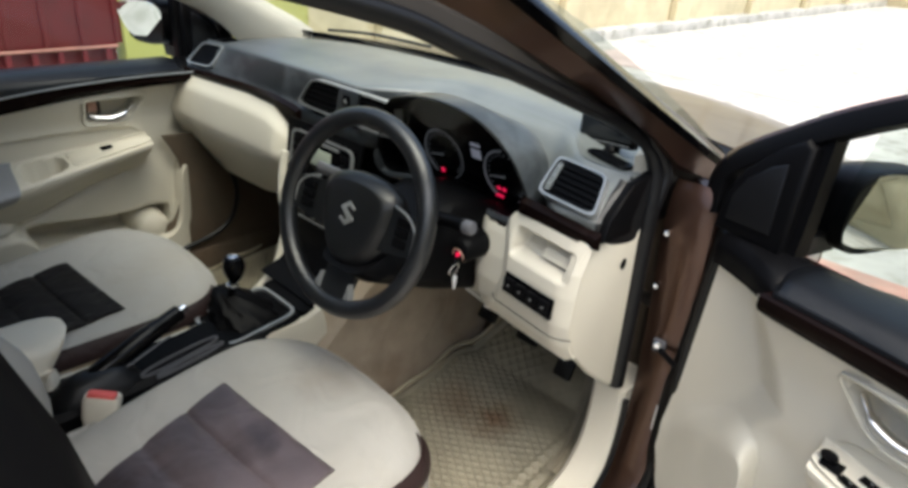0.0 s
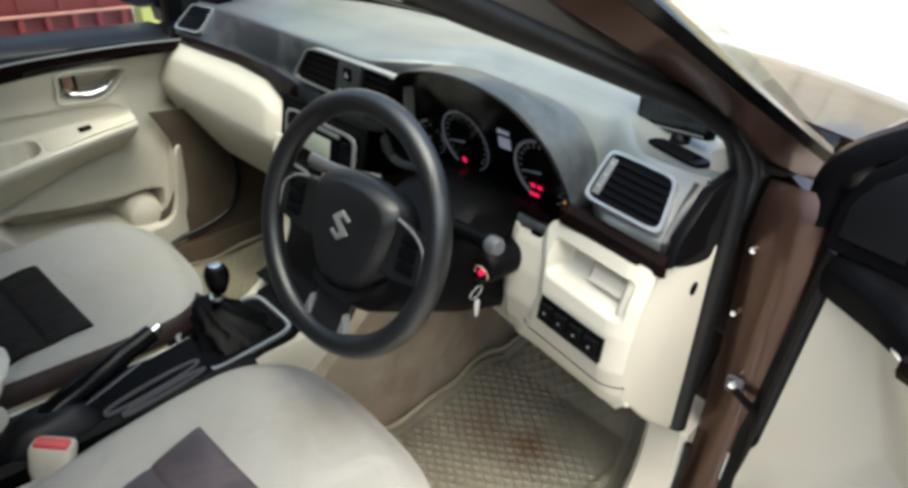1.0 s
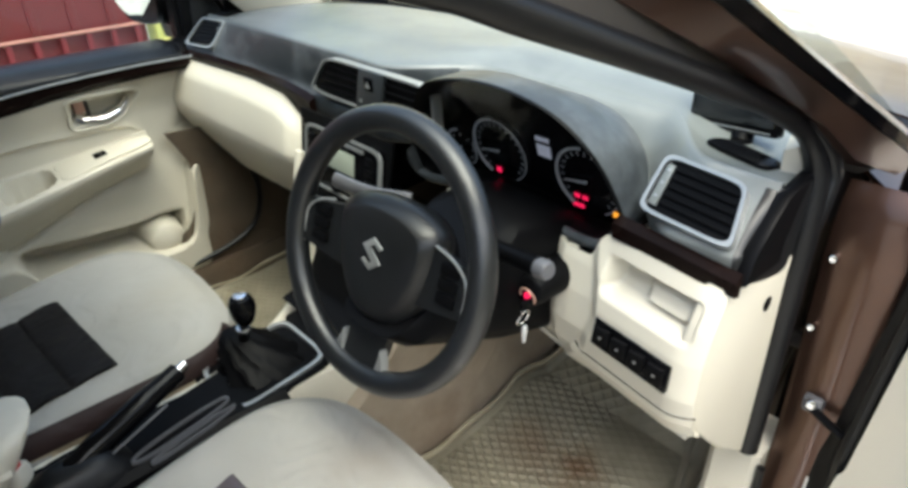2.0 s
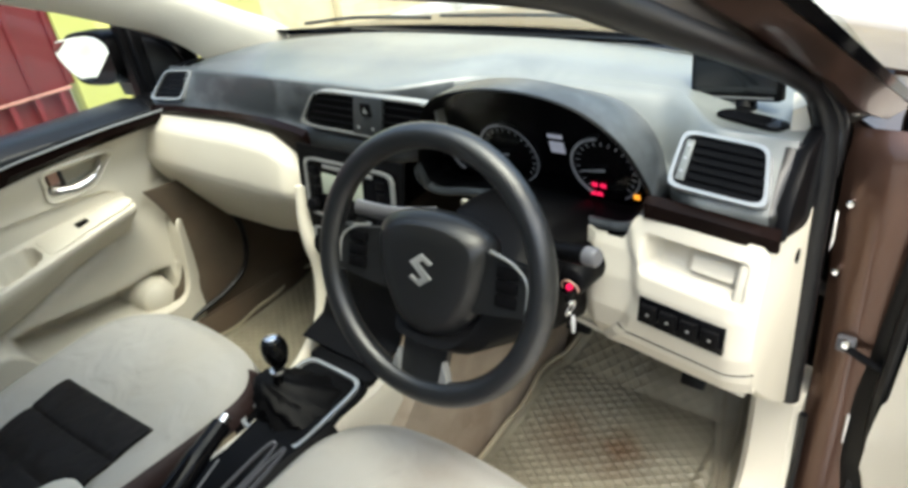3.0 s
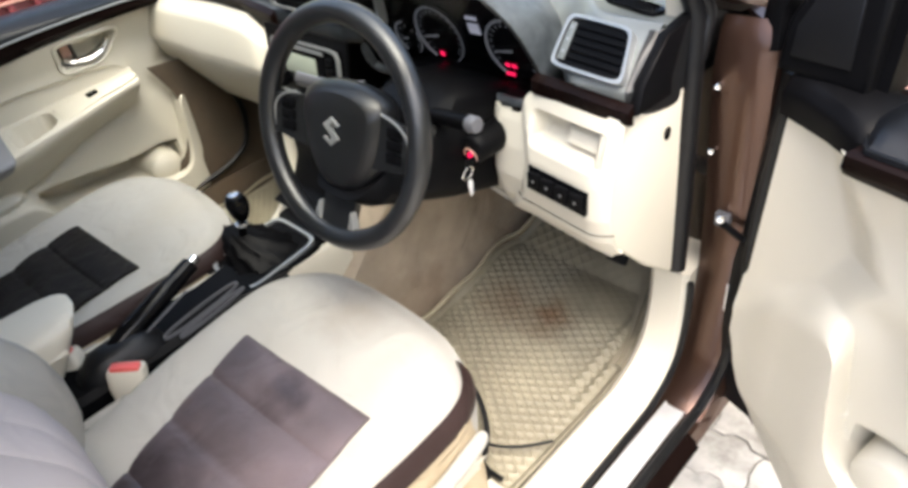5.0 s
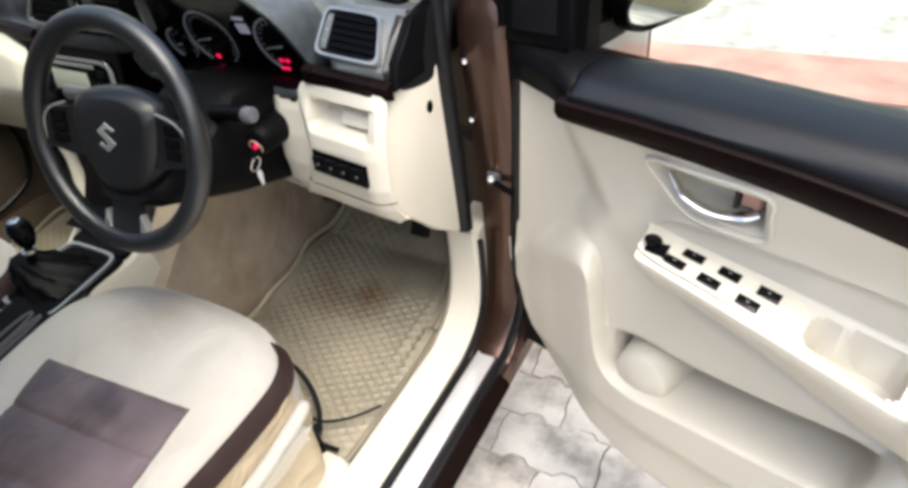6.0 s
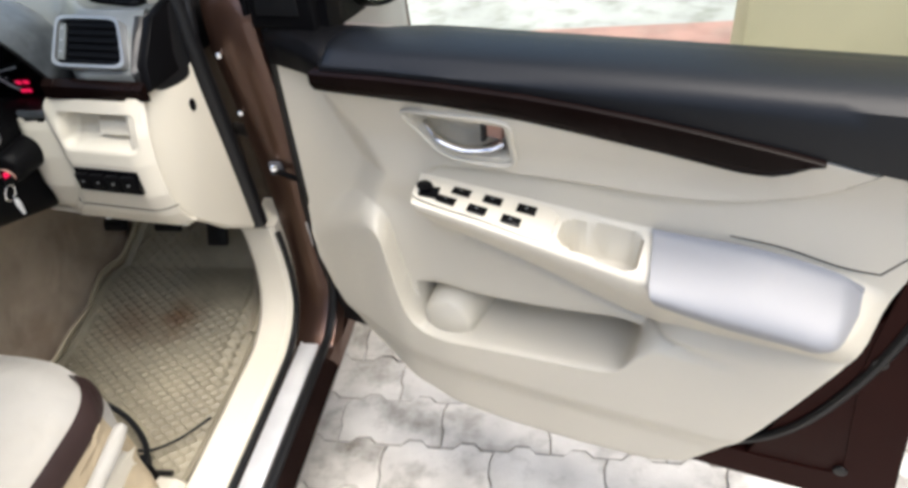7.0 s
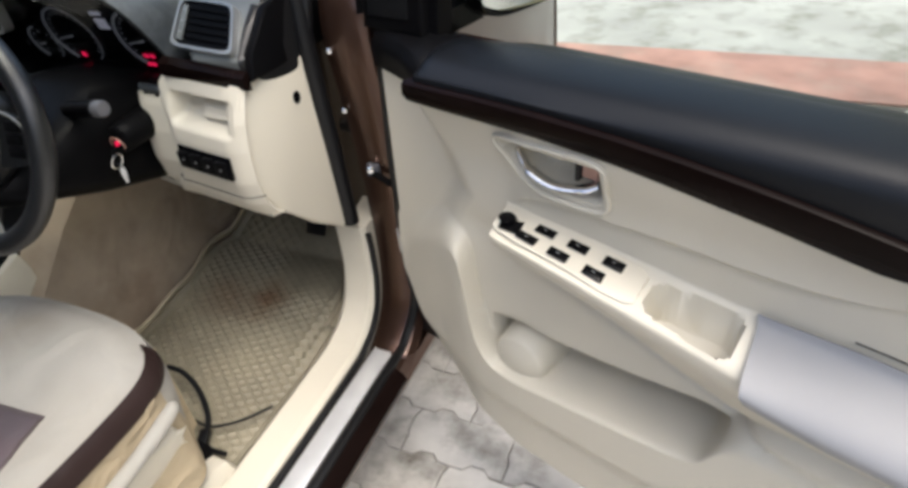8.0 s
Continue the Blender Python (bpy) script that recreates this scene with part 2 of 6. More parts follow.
# ---- modelling helpers ----
def finish(bm, sharp=38):
    bmesh.ops.remove_doubles(bm, verts=bm.verts, dist=0.00005)
    bmesh.ops.recalc_face_normals(bm, faces=bm.faces)
    for f in bm.faces:
        f.smooth = True
    for e in bm.edges:
        if len(e.link_faces) == 2 and e.calc_face_angle(0) > radians(sharp):
            e.smooth = False


def part(name, bm, mat, parent=None, label="", m=None, sharp=38):
    finish(bm, sharp)
    me = bpy.data.meshes.new(name)
    if m is not None:
        bmesh.ops.transform(bm, matrix=m, verts=bm.verts)
    bm.to_mesh(me)
    bm.free()
    for one in (mat if isinstance(mat, (list, tuple)) else [mat]):
        me.materials.append(one)
    ob = new(name, me)
    if parent is not None:
        ob.parent = parent
        ob.matrix_parent_inverse = parent.matrix_world.inverted()
    if label:
        tagged(ob, label)
    return ob


def thing(name, label, category, at=(0, 0, 0), group="", kind=""):
    ob = new(name)
    ob.empty_display_size = 0.05
    ob.location = at
    ob.matrix_world = Matrix.Translation(at)
    return tagged(ob, label, category, group, kind)


def box(x0, x1, y0, y1, z0, z1, bevel=0.004, seg=2, bm=None):
    made = bmesh.new()
    bmesh.ops.create_cube(made, size=1)
    for v in made.verts:
        v.co = ((x0 + x1) / 2 + v.co.x * (x1 - x0), (y0 + y1) / 2 + v.co.y * (y1 - y0), (z0 + z1) / 2 + v.co.z * (z1 - z0))
    if bevel:
        bmesh.ops.bevel(made, geom=made.edges[:], offset=bevel, segments=seg, affect="EDGES", profile=0.5)
    return join(bm, made)


def join(bm, made):
    if bm is None:
        return made
    me = bpy.data.meshes.new("join")
    made.to_mesh(me)
    made.free()
    bm.from_mesh(me)
    bpy.data.meshes.remove(me)
    return bm


def prism(pts, f, c0, c1, bevel=0.003, seg=2, bm=None):
    """The outline pts (a, b) drawn out from c0 to c1; f(a, b, c) gives the place."""
    made = bmesh.new()
    lo = [made.verts.new(f(a, b, c0)) for a, b in pts]
    hi = [made.verts.new(f(a, b, c1)) for a, b in pts]
    n = len(pts)
    f0, f1 = made.faces.new(lo), made.faces.new(hi[::-1])
    for i in range(n):
        made.faces.new((lo[i], lo[(i + 1) % n], hi[(i + 1) % n], hi[i]))
    if bevel:
        bmesh.ops.bevel(made, geom=list(set(f0.edges) | set(f1.edges)), offset=bevel, segments=seg, affect="EDGES", profile=0.5)
    return join(bm, made)


def loft(rings, closed=True, cap=True, bm=None):
    made = bmesh.new()
    rows = [[made.verts.new(p) for p in r] for r in rings]
    n = len(rows[0])
    for a, b in zip(rows, rows[1:]):
        for i in range(n if closed else n - 1):
            made.faces.new((a[i], a[(i + 1) % n], b[(i + 1) % n], b[i]))
    if cap and closed:
        made.faces.new(rows[0][::-1])
        made.faces.new(rows[-1])
    return join(bm, made)


def tube(pts, r, seg=10, closed=False, bm=None, flat=1.0):
    pts = [Vector(p) for p in pts]
    n = len(pts)
    radii = r if isinstance(r, (list, tuple)) else [r] * n
    rings, up = [], None
    for i, p in enumerate(pts):
        a = pts[(i - 1) % n] if (i or closed) else p
        b = pts[(i + 1) % n] if (i < n - 1 or closed) else p
        d = (b - a).normalized()
        if up is None:
            up = d.cross(Vector((0.31, 0.17, 0.93)))
            up = up.normalized() if up.length > 0.1 else d.cross(Vector((1, 0, 0))).normalized()
        up = (up - d * up.dot(d)).normalized()
        side = d.cross(up)
        rings.append([p + radii[i] * (math.cos(k * math.tau / seg) * up + flat * math.sin(k * math.tau / seg) * side) for k in range(seg)])
    if closed:
        rings.append(rings[0])
    return loft(rings, True, not closed, bm)


def curve(pts, n=8, closed=False):
    """A smooth line through pts."""
    pts = [Vector(p) for p in pts]
    out, m = [], len(pts)
    for i in range(m if closed else m - 1):
        p0 = pts[(i - 1) % m] if (closed or i) else pts[0]
        p1, p2 = pts[i], pts[(i + 1) % m]
        p3 = pts[(i + 2) % m] if (closed or i + 2 < m) else pts[-1]
        for k in range(n):
            t = k / n
            out.append(0.5 * (2 * p1 + (p2 - p0) * t + (2 * p0 - 5 * p1 + 4 * p2 - p3) * t * t + (3 * p1 - p0 - 3 * p2 + p3) * t ** 3))
    if not closed:
        out.append(pts[-1])
    return out


def curve2(pts, n=8, closed=False):
    return [(v.x, v.y) for v in curve([(a, b, 0) for a, b in pts], n, closed)]


def grid(f, nu, nv, thick=0.0, bm=None, out=None):
    """A sheet f(s, t), s and t from 0 to 1, with a thickness."""
    made = bmesh.new()
    rows = [[made.verts.new(f(i / nu, j / nv)) for j in range(nv + 1)] for i in range(nu + 1)]
    for i in range(nu):
        for j in range(nv):
            made.faces.new((rows[i][j], rows[i + 1][j], rows[i + 1][j + 1], rows[i][j + 1]))
    if thick:
        bmesh.ops.recalc_face_normals(made, faces=made.faces)
        total = Vector((0, 0, 0))
        for one in made.faces:
            total += one.normal * one.calc_area()
        if out is not None and total.dot(Vector(out)) < 0:
            bmesh.ops.reverse_faces(made, faces=made.faces)
        bmesh.ops.solidify(made, geom=made.faces[:], thickness=thick)
    return join(bm, made)


def lerp(x, pts):
    """The height at x of the broken line pts."""
    return float(np.interp(x, [p[0] for p in pts], [p[1] for p in pts]))


def step(a, b, x):
    t = min(1.0, max(0.0, (x - a) / (b - a)))
    return t * t * (3 - 2 * t)


def ring2(a, b, ra, rb, corner=0.5, n=32):
    """A rounded rectangle (superellipse) round (a, b)."""
    out = []
    for k in range(n):
        c, s = math.cos(k * math.tau / n), math.sin(k * math.tau / n)
        out.append((a + ra * math.copysign(abs(c) ** corner, c), b + rb * math.copysign(abs(s) ** corner, s)))
    return out


def frame_of(outer, inner, f, c0, c1, bm=None):
    """A flat ring between two outlines of as many points, from c0 to c1."""
    rings = [[f(a, b, c0) for a, b in outer], [f(a, b, c1) for a, b in outer], [f(a, b, c1) for a, b in inner], [f(a, b, c0) for a, b in inner]]
    rings.append(rings[0])
    return loft(rings, True, False, bm)


def disc(m, r, h, seg=24, bevel=0.001, bm=None):
    made = bmesh.new()
    bmesh.ops.create_cone(made, cap_ends=True, segments=seg, radius1=r, radius2=r, depth=h)
    if bevel:
        made.normal_update()
        rim = [e for e in made.edges if e.calc_face_angle(0) > 1]
        bmesh.ops.bevel(made, geom=rim, offset=bevel, segments=2, affect="EDGES", profile=0.5)
    bmesh.ops.transform(made, matrix=m, verts=made.verts)
    return join(bm, made)


# ---- the car's body ----
car = thing("sedan", "brown metallic sedan body with its driver door open", "car", (0, 0, 0))


def sweep(path, prof, n=8):
    """A profile (x, off) swept along a path in the y-z plane; off is measured square to the path, to its left."""
    p = curve([(0, a, b) for a, b in path], n)
    rings = []
    for i, q in enumerate(p):
        d = (p[min(i + 1, len(p) - 1)] - p[max(i - 1, 0)]).normalized()
        nrm = Vector((0, -d.z, d.y))
        rings.append([Vector((x, q.y, q.z)) + nrm * o for x, o in prof])
    return loft(rings)


OPENING = [(-0.70, 0.0), (-0.3, 0.0), (0.25, 0.0), (0.36, 0.012), (0.415, 0.05), (0.44, 0.11), (0.447, 0.18), (0.4455, 0.225)]
part("sill_trim", sweep([(a, b + 0.366) for a, b in OPENING], [(0.638, -0.09), (0.642, -0.006), (0.652, 0.004), (0.705, 0.004), (0.714, -0.004), (0.714, -0.09)]), CREAM, car, "cream plastic sill trim")
part("pillar_foot", loft([[(0.655, 0.425, 1.0), (0.676, 0.435, 1.0), (0.672, 0.50, 1.0), (0.645, 0.50, 1.0)], [(0.655, 0.420, 1.03), (0.674, 0.430, 1.03), (0.670, 0.49, 1.035), (0.643, 0.49, 1.035)], [(0.656, 0.415, 1.050), (0.668, 0.420, 1.055), (0.664, 0.46, 1.06), (0.645, 0.46, 1.056)]]), CREAM_FOLD, car, "cream foot of the windscreen pillar lining")
part("sill", sweep([(-0.75, 0.336), (-0.3, 0.336), (0.30, 0.336), (0.38, 0.345), (0.435, 0.39), (0.462, 0.46), (0.472, 0.57), (0.468, 0.716), (0.457, 0.83), (0.445, 0.934), (0.449, 0.99), (0.462, 1.02)], [(0.716, -0.06), (0.716, 0.0), (0.735, 0.008), (0.780, 0.008), (0.796, 0.0), (0.805, -0.02), (0.79, -0.05)]), PAINT, car, "brown painted sill and hinge pillar")
part("outer_sill", sweep([(-0.75, 0.275), (0.30, 0.275), (0.5, 0.275)], [(0.70, -0.10), (0.76, 0.03), (0.790, 0.03), (0.798, 0.01), (0.786, -0.02), (0.755, -0.06), (0.72, -0.10)]), PAINT, car)
part("scuff_plate", box(0.727, 0.768, -0.68, 0.380, 0.342, 0.350, 0.003), STEEL, car, "brushed steel scuff plate")
# Dark strip laid over the painted sill to stand for its shade.
part("sill_shade", sweep([(-0.75, 0.332), (0.0, 0.332), (0.34, 0.334)], [(0.770, 0.0), (0.770, 0.014), (0.779, 0.017), (0.790, 0.013), (0.806, 0.004), (0.814, -0.010), (0.808, -0.026), (0.785, -0.04)]), WOOD, car, "dark strip for the shaded outer sill")
part("sill_seal", tube(curve([(0.719, a, b + 0.352) for a, b in OPENING], 6), 0.006, 8), RUBBER, car, "black rubber door seal")
part("outer_seal", tube(curve([(0.782, -0.7, 0.347), (0.782, 0.0, 0.347), (0.782, 0.34, 0.349), (0.786, 0.40, 0.367), (0.792, 0.445, 0.42), (0.797, 0.465, 0.52)], 6), 0.009, 8), RUBBER, car, "black outer door seal")
part("pillar_seal", tube(curve([(0.703, 0.428, 0.97), (0.704, 0.436, 1.0), (0.702, 0.444, 1.03), (0.692, 0.430, 1.062), (0.675, 0.395, 1.098), (0.657, 0.35, 1.127), (0.643, 0.3, 1.155), (0.637, 0.25, 1.179), (0.635, 0.2, 1.199), (0.633, 0.1, 1.239), (0.631, 0.0, 1.274), (0.626, -0.1, 1.303), (0.60, -0.35, 1.36)], 6), 0.009, 10), RUBBER, car, "black rubber seal round the door opening")


def pillar_edge(k, y):
    """The four long edges of the windscreen pillar, inner trim to outer gutter, at y."""
    t = (0.5 - y) / 0.4
    p0, p1 = (((0.653, 1.054), (0.632, 1.236)), ((0.711, 1.027), (0.626, 1.250)), ((0.744, 1.052), (0.654, 1.278)), ((0.725, 1.081), (0.668, 1.294)))[k]
    tt = t if t < 1.5 else 1.5 + 0.22 * (t - 1.5)
    return Vector((p0[0] + (p1[0] - p0[0]) * tt, y, p0[1] + (p1[1] - p0[1]) * tt))


seal = curve([(0.697, 0.432, 0.612), (0.697, 0.431, 0.70), (0.697, 0.428, 0.80), (0.697, 0.424, 0.90), (0.696, 0.425, 0.96), (0.693, 0.430, 1.005), (0.687, 0.430, 1.040), (0.677, 0.412, 1.074), (0.667, 0.375, 1.100), (0.657, 0.33, 1.123), (0.651, 0.25, 1.155), (0.648, 0.15, 1.194), (0.646, 0.0, 1.25), (0.636, -0.1, 1.286), (0.61, -0.35, 1.345)], 6)
part("inner_seal", tube(seal, [0.0150 - 0.003 * step(22, 44, i) for i in range(len(seal))], 16), RUBBER, car, "thick black rubber door seal")
INNER = ((-0.5, 0.60, 1.37), (-0.35, 0.62, 1.345), (-0.1, 0.640, 1.282), (0.0, 0.645, 1.247), (0.1, 0.645, 1.211), (0.15, 0.647, 1.191), (0.2, 0.648, 1.172), (0.25, 0.650, 1.152), (0.3, 0.652, 1.131), (0.35, 0.658, 1.108), (0.4, 0.664, 1.084), (0.45, 0.670, 1.050), (0.5, 0.670, 1.016), (0.56, 0.67, 0.99))
SEAM = ((-0.5, 0.59, 1.39), (-0.35, 0.61, 1.365), (-0.1, 0.625, 1.302), (0.0, 0.630, 1.272), (0.1, 0.631, 1.237), (0.15, 0.632, 1.217), (0.2, 0.634, 1.197), (0.25, 0.635, 1.177), (0.3, 0.641, 1.153), (0.35, 0.655, 1.126), (0.4, 0.676, 1.092), (0.45, 0.702, 1.040), (0.5, 0.71, 1.02), (0.56, 0.715, 1.00))


def driver_edge(table, y):
    return Vector((lerp(y, [(a, b) for a, b, c in table]), y, lerp(y, [(a, c) for a, b, c in table])))


PILLAR_Y = (0.56, 0.5, 0.45, 0.4, 0.35, 0.3, 0.25, 0.2, 0.1, 0.0, -0.1, -0.2, -0.35, -0.5)
for side in (1, -1):
    flip = Vector((side, 1, 1))
    rows = []
    for y in PILLAR_Y:
        e1, e2, e3, e4 = [pillar_edge(k, y) for k in range(4)]
        if side > 0:
            e1, e2 = driver_edge(INNER, y), driver_edge(SEAM, y)
        rows.append((e1, e2, e3, e4))
    if side > 0:
        part("pillar_trim", loft([[e1 * flip, (e1.lerp(e2, 0.55) + Vector((0.004, -0.008, -0.004))) * flip, e2 * flip, (e2 + Vector((-0.01, 0.02, 0.02))) * flip, (e1 + Vector((-0.002, 0.03, 0.022))) * flip] for e1, e2, e3, e4 in rows]), LINING, car, "lining and seal of the windscreen pillar")
    part("pillar_outer", loft([[(e2 + Vector((0.0005, -0.001, 0))) * flip, (e2.lerp(e3, 0.35) + Vector((0.006, -0.006, -0.006))) * flip, e3 * flip, (e3 + Vector((-0.02, 0.03, 0.02))) * flip, (e2 + Vector((-0.01, 0.03, 0.03))) * flip] for e1, e2, e3, e4 in rows]), PAINT, car, "brown painted windscreen pillar")
    part("pillar_gutter", loft([[(e3 + Vector((0.001, -0.001, 0.001))) * flip, (e3.lerp(e4, 0.5) + Vector((0.010, -0.008, 0.004))) * flip, e4 * flip, (e4 + Vector((-0.035, 0.03, 0.008))) * flip, (e3 + Vector((-0.03, 0.03, 0.01))) * flip] for e1, e2, e3, e4 in rows]), GLOSS, car, "dark gutter of the windscreen pillar")
    # middle pillar
    part("middle_pillar", loft([[(side * (x0 - 0.07), y - 0.15, z), (side * x0, y - 0.15, z), (side * (x0 + 0.004), y - 0.03, z), (side * (x0 - 0.006), y - 0.01, z), (side * (x0 - 0.035), y + 0.003, z), (side * (x0 - 0.07), y - 0.012, z)]
        for x0, y, z in ((0.80, -0.50, 0.34), (0.80, -0.475, 0.7), (0.780, -0.436, 0.95), (0.765, -0.451, 1.04), (0.745, -0.478, 1.13), (0.70, -0.49, 1.25), (0.64, -0.49, 1.40))]), BLACK, car, "black middle pillar")
    part("front_wing", grid(lambda s, t, sd=side: Vector((sd * (-0.13 * s ** 2.5 + lerp(t, ((0, 0.70), (0.25, 0.76), (0.5, 0.80), (1, 0.80)))), 0.56 + s * 1.30, lerp(t, ((0, 1.0 - 0.2 * s * s), (0.25, 0.96 - 0.2 * s * s), (0.5, 0.80 - 0.1 * s), (1, 0.35))))), 12, 12, 0.006), PAINT, car, "brown front wing")
    part("rear_side", grid(lambda s, t, sd=side: Vector((sd * (0.84 - 0.05 * t * t), -0.68 - s * 1.75, 0.28 + t * 0.70)), 12, 8, 0.02), PAINT, car)
    part("rear_side_glass", grid(lambda s, t, sd=side: Vector((sd * (0.78 - 0.14 * t), -0.70 - s * 1.0, 0.99 + t * 0.39)), 4, 3, 0.004), REAR_GLASS, car)
SCREEN_EDGE = curve([(-0.602, 0.665, 1.028), (-0.60, 0.60, 1.068), (-0.60, 0.538, 1.099), (-0.60, 0.468, 1.138), (-0.60, 0.418, 1.170), (-0.60, 0.30, 1.236), (-0.60, 0.10, 1.318), (-0.59, -0.1, 1.378), (-0.57, -0.35, 1.40)], 5)
DOOR_EDGE = curve([(-0.668, 0.50, 0.985), (-0.662, 0.448, 1.032), (-0.66, 0.408, 1.070), (-0.66, 0.345, 1.114), (-0.66, 0.283, 1.142), (-0.66, 0.174, 1.193), (-0.655, 0.0, 1.262), (-0.65, -0.1, 1.305), (-0.63, -0.35, 1.36)], 5)
part("pillar_trim", loft([[a, a.lerp(b, 0.25) + Vector((0.012, -0.010, 0.002)), a.lerp(b, 0.6) + Vector((0.014, -0.010, 0.0)), a.lerp(b, 0.9) + Vector((0.006, -0.004, -0.002)), b, b + Vector((-0.025, 0.012, 0.012)), a + Vector((-0.015, 0.02, 0.02))] for a, b in zip(SCREEN_EDGE, DOOR_EDGE)]), CREAM_FOLD, car, "cream lining of the windscreen pillar")
part("roof", grid(lambda s, t: Vector(((s * 2 - 1) * 0.62, lerp(t, ((0, -0.10), (1, -1.55))), 1.395 + 0.035 * (1 - (2 * s - 1) ** 2) + 0.03 * math.sin(math.pi * t))), 16, 14, 0.012), PAINT, car)
part("headlining", grid(lambda s, t: Vector(((s * 2 - 1) * 0.60, lerp(t, ((0, -0.08), (1, -1.5))), 1.37 + 0.03 * (1 - (2 * s - 1) ** 2) + 0.03 * math.sin(math.pi * t))), 12, 12, 0.008), CREAM_FOLD, car, "cream headlining")


def screen_point(s, t):
    x = (2 * s - 1)
    y0, z0 = 0.78 - 0.16 * x * x, 1.035
    y1, z1 = -0.10 - 0.04 * x * x, 1.40 + 0.02 * (1 - x * x)
    return Vector((x * (0.72 - 0.12 * t), y0 + (y1 - y0) * t, z0 + (z1 - z0) * t + 0.035 * math.sin(math.pi * t)))


part("windscreen", grid(screen_point, 20, 10), GLASS, car, "clear windscreen")
part("windscreen_band", grid(lambda s, t: screen_point(s, t * 0.035) + Vector((0, -0.004, 0.002)), 24, 2, 0.003), GLOSS, car, "black edge band of the windscreen")
part("bonnet", grid(lambda s, t: Vector(((2 * s - 1) * (0.74 - 0.06 * t), 0.80 - 0.1 * (2 * s - 1) ** 2 + t * 1.15 - 0.12 * t * (2 * s - 1) ** 2, 1.02 + 0.015 * (1 - (2 * s - 1) ** 2) - 0.10 * t - 0.13 * t ** 3)), 20, 20, 0.008), PAINT, car, "brown bonnet")
part("cowl", grid(lambda s, t: Vector(((2 * s - 1) * 0.72, 0.69 + t * 0.12 - 0.13 * (2 * s - 1) ** 2, 1.02 + 0.006 * t)), 20, 3, 0.01), BLACK, car)
part("front_bumper", grid(lambda s, t: Vector(((2 * s - 1) * 0.70, 1.98 - 0.22 * abs(2 * s - 1) ** 3 - 0.05 * abs(2 * t - 1) ** 2, 0.22 + t * 0.55)), 16, 8, 0.02), PAINT, car)
part("boot", grid(lambda s, t: Vector(((2 * s - 1) * 0.82, lerp(t, ((0, -1.5), (0.35, -2.0), (0.6, -2.4), (0.75, -2.46), (1, -2.44))), lerp(t, ((0, 1.40), (0.35, 1.10), (0.6, 1.02), (0.75, 0.9), (1, 0.3))))), 10, 20, 0.02), PAINT, car)
part("wiper", tube(curve([(0.45, 0.86, 1.035), (0.1, 0.88, 1.045), (-0.25, 0.86, 1.045)], 6), 0.005, 6), RUBBER, car, "black wiper blade")
part("wiper", tube(curve([(-0.3, 0.88, 1.035), (-0.5, 0.82, 1.045), (-0.62, 0.74, 1.045)], 6), 0.005, 6), RUBBER, car, "black wiper blade")

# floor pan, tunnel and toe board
part("floor_pan", grid(lambda s, t: Vector((-0.66 + s * 1.30, lerp(t, ((0, -1.5), (0.68, 0.58), (1, 0.84))), lerp(t, ((0, 0.325), (0.68, 0.325), (1, 0.66))) + 0.004 * noise.noise((s * 14, t * 22, 0)))), 50, 60, 0.01), SHADED_CARPET, car, "worn beige carpet")
part("firewall", box(-0.66, 0.66, 0.79, 0.82, 0.3, 0.975, 0), BLACK, car)
part("bulkhead", box(-0.78, 0.78, -1.52, -1.50, 0.3, 1.1, 0), CREAM_FOLD, car)
for side in (1, -1):
    part("kick_panel", grid(lambda s, t, sd=side: Vector((sd * (0.665 - 0.04 * s), (0.34 if sd < 0 else 0.50) + s * (0.48 if sd < 0 else 0.32), 0.28 + t * 0.68)), 6, 6, 0.012), SHADED_CARPET, car, "dark beige carpeted kick panel")
# Added dark sheet: stands for the shade over the door's lower front.
SHADE_EDGE = curve2([(0.515, 0.150), (0.54, 0.196), (0.60, 0.222), (0.69, 0.232), (0.74, 0.215), (0.79, 0.190)], 6)
part("footwell_shade", grid(lambda s, t: (lambda z: Vector((-0.640 + 0.016 * min(1, 8 * s), lerp(z, SHADE_EDGE) + s * (0.80 - lerp(z, SHADE_EDGE)), z)))(0.43 + 0.36 * t), 16, 24, 0.008, out=(1, 0, 0)), SHADED_CARPET, car, "dark sheet standing in for footwell shade")
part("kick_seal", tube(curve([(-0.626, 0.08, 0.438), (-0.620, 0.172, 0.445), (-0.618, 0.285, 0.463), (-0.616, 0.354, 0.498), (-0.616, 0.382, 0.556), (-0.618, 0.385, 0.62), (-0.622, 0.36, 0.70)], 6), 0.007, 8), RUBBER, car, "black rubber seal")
# Cream sill lying in shade; the dark carpet colour carries that shade.
part("passenger_sill", box(-0.72, -0.612, -0.7, 0.60, 0.26, 0.432, 0.02), SHADED_CARPET, car, "passenger sill trim, darkened for its shade")
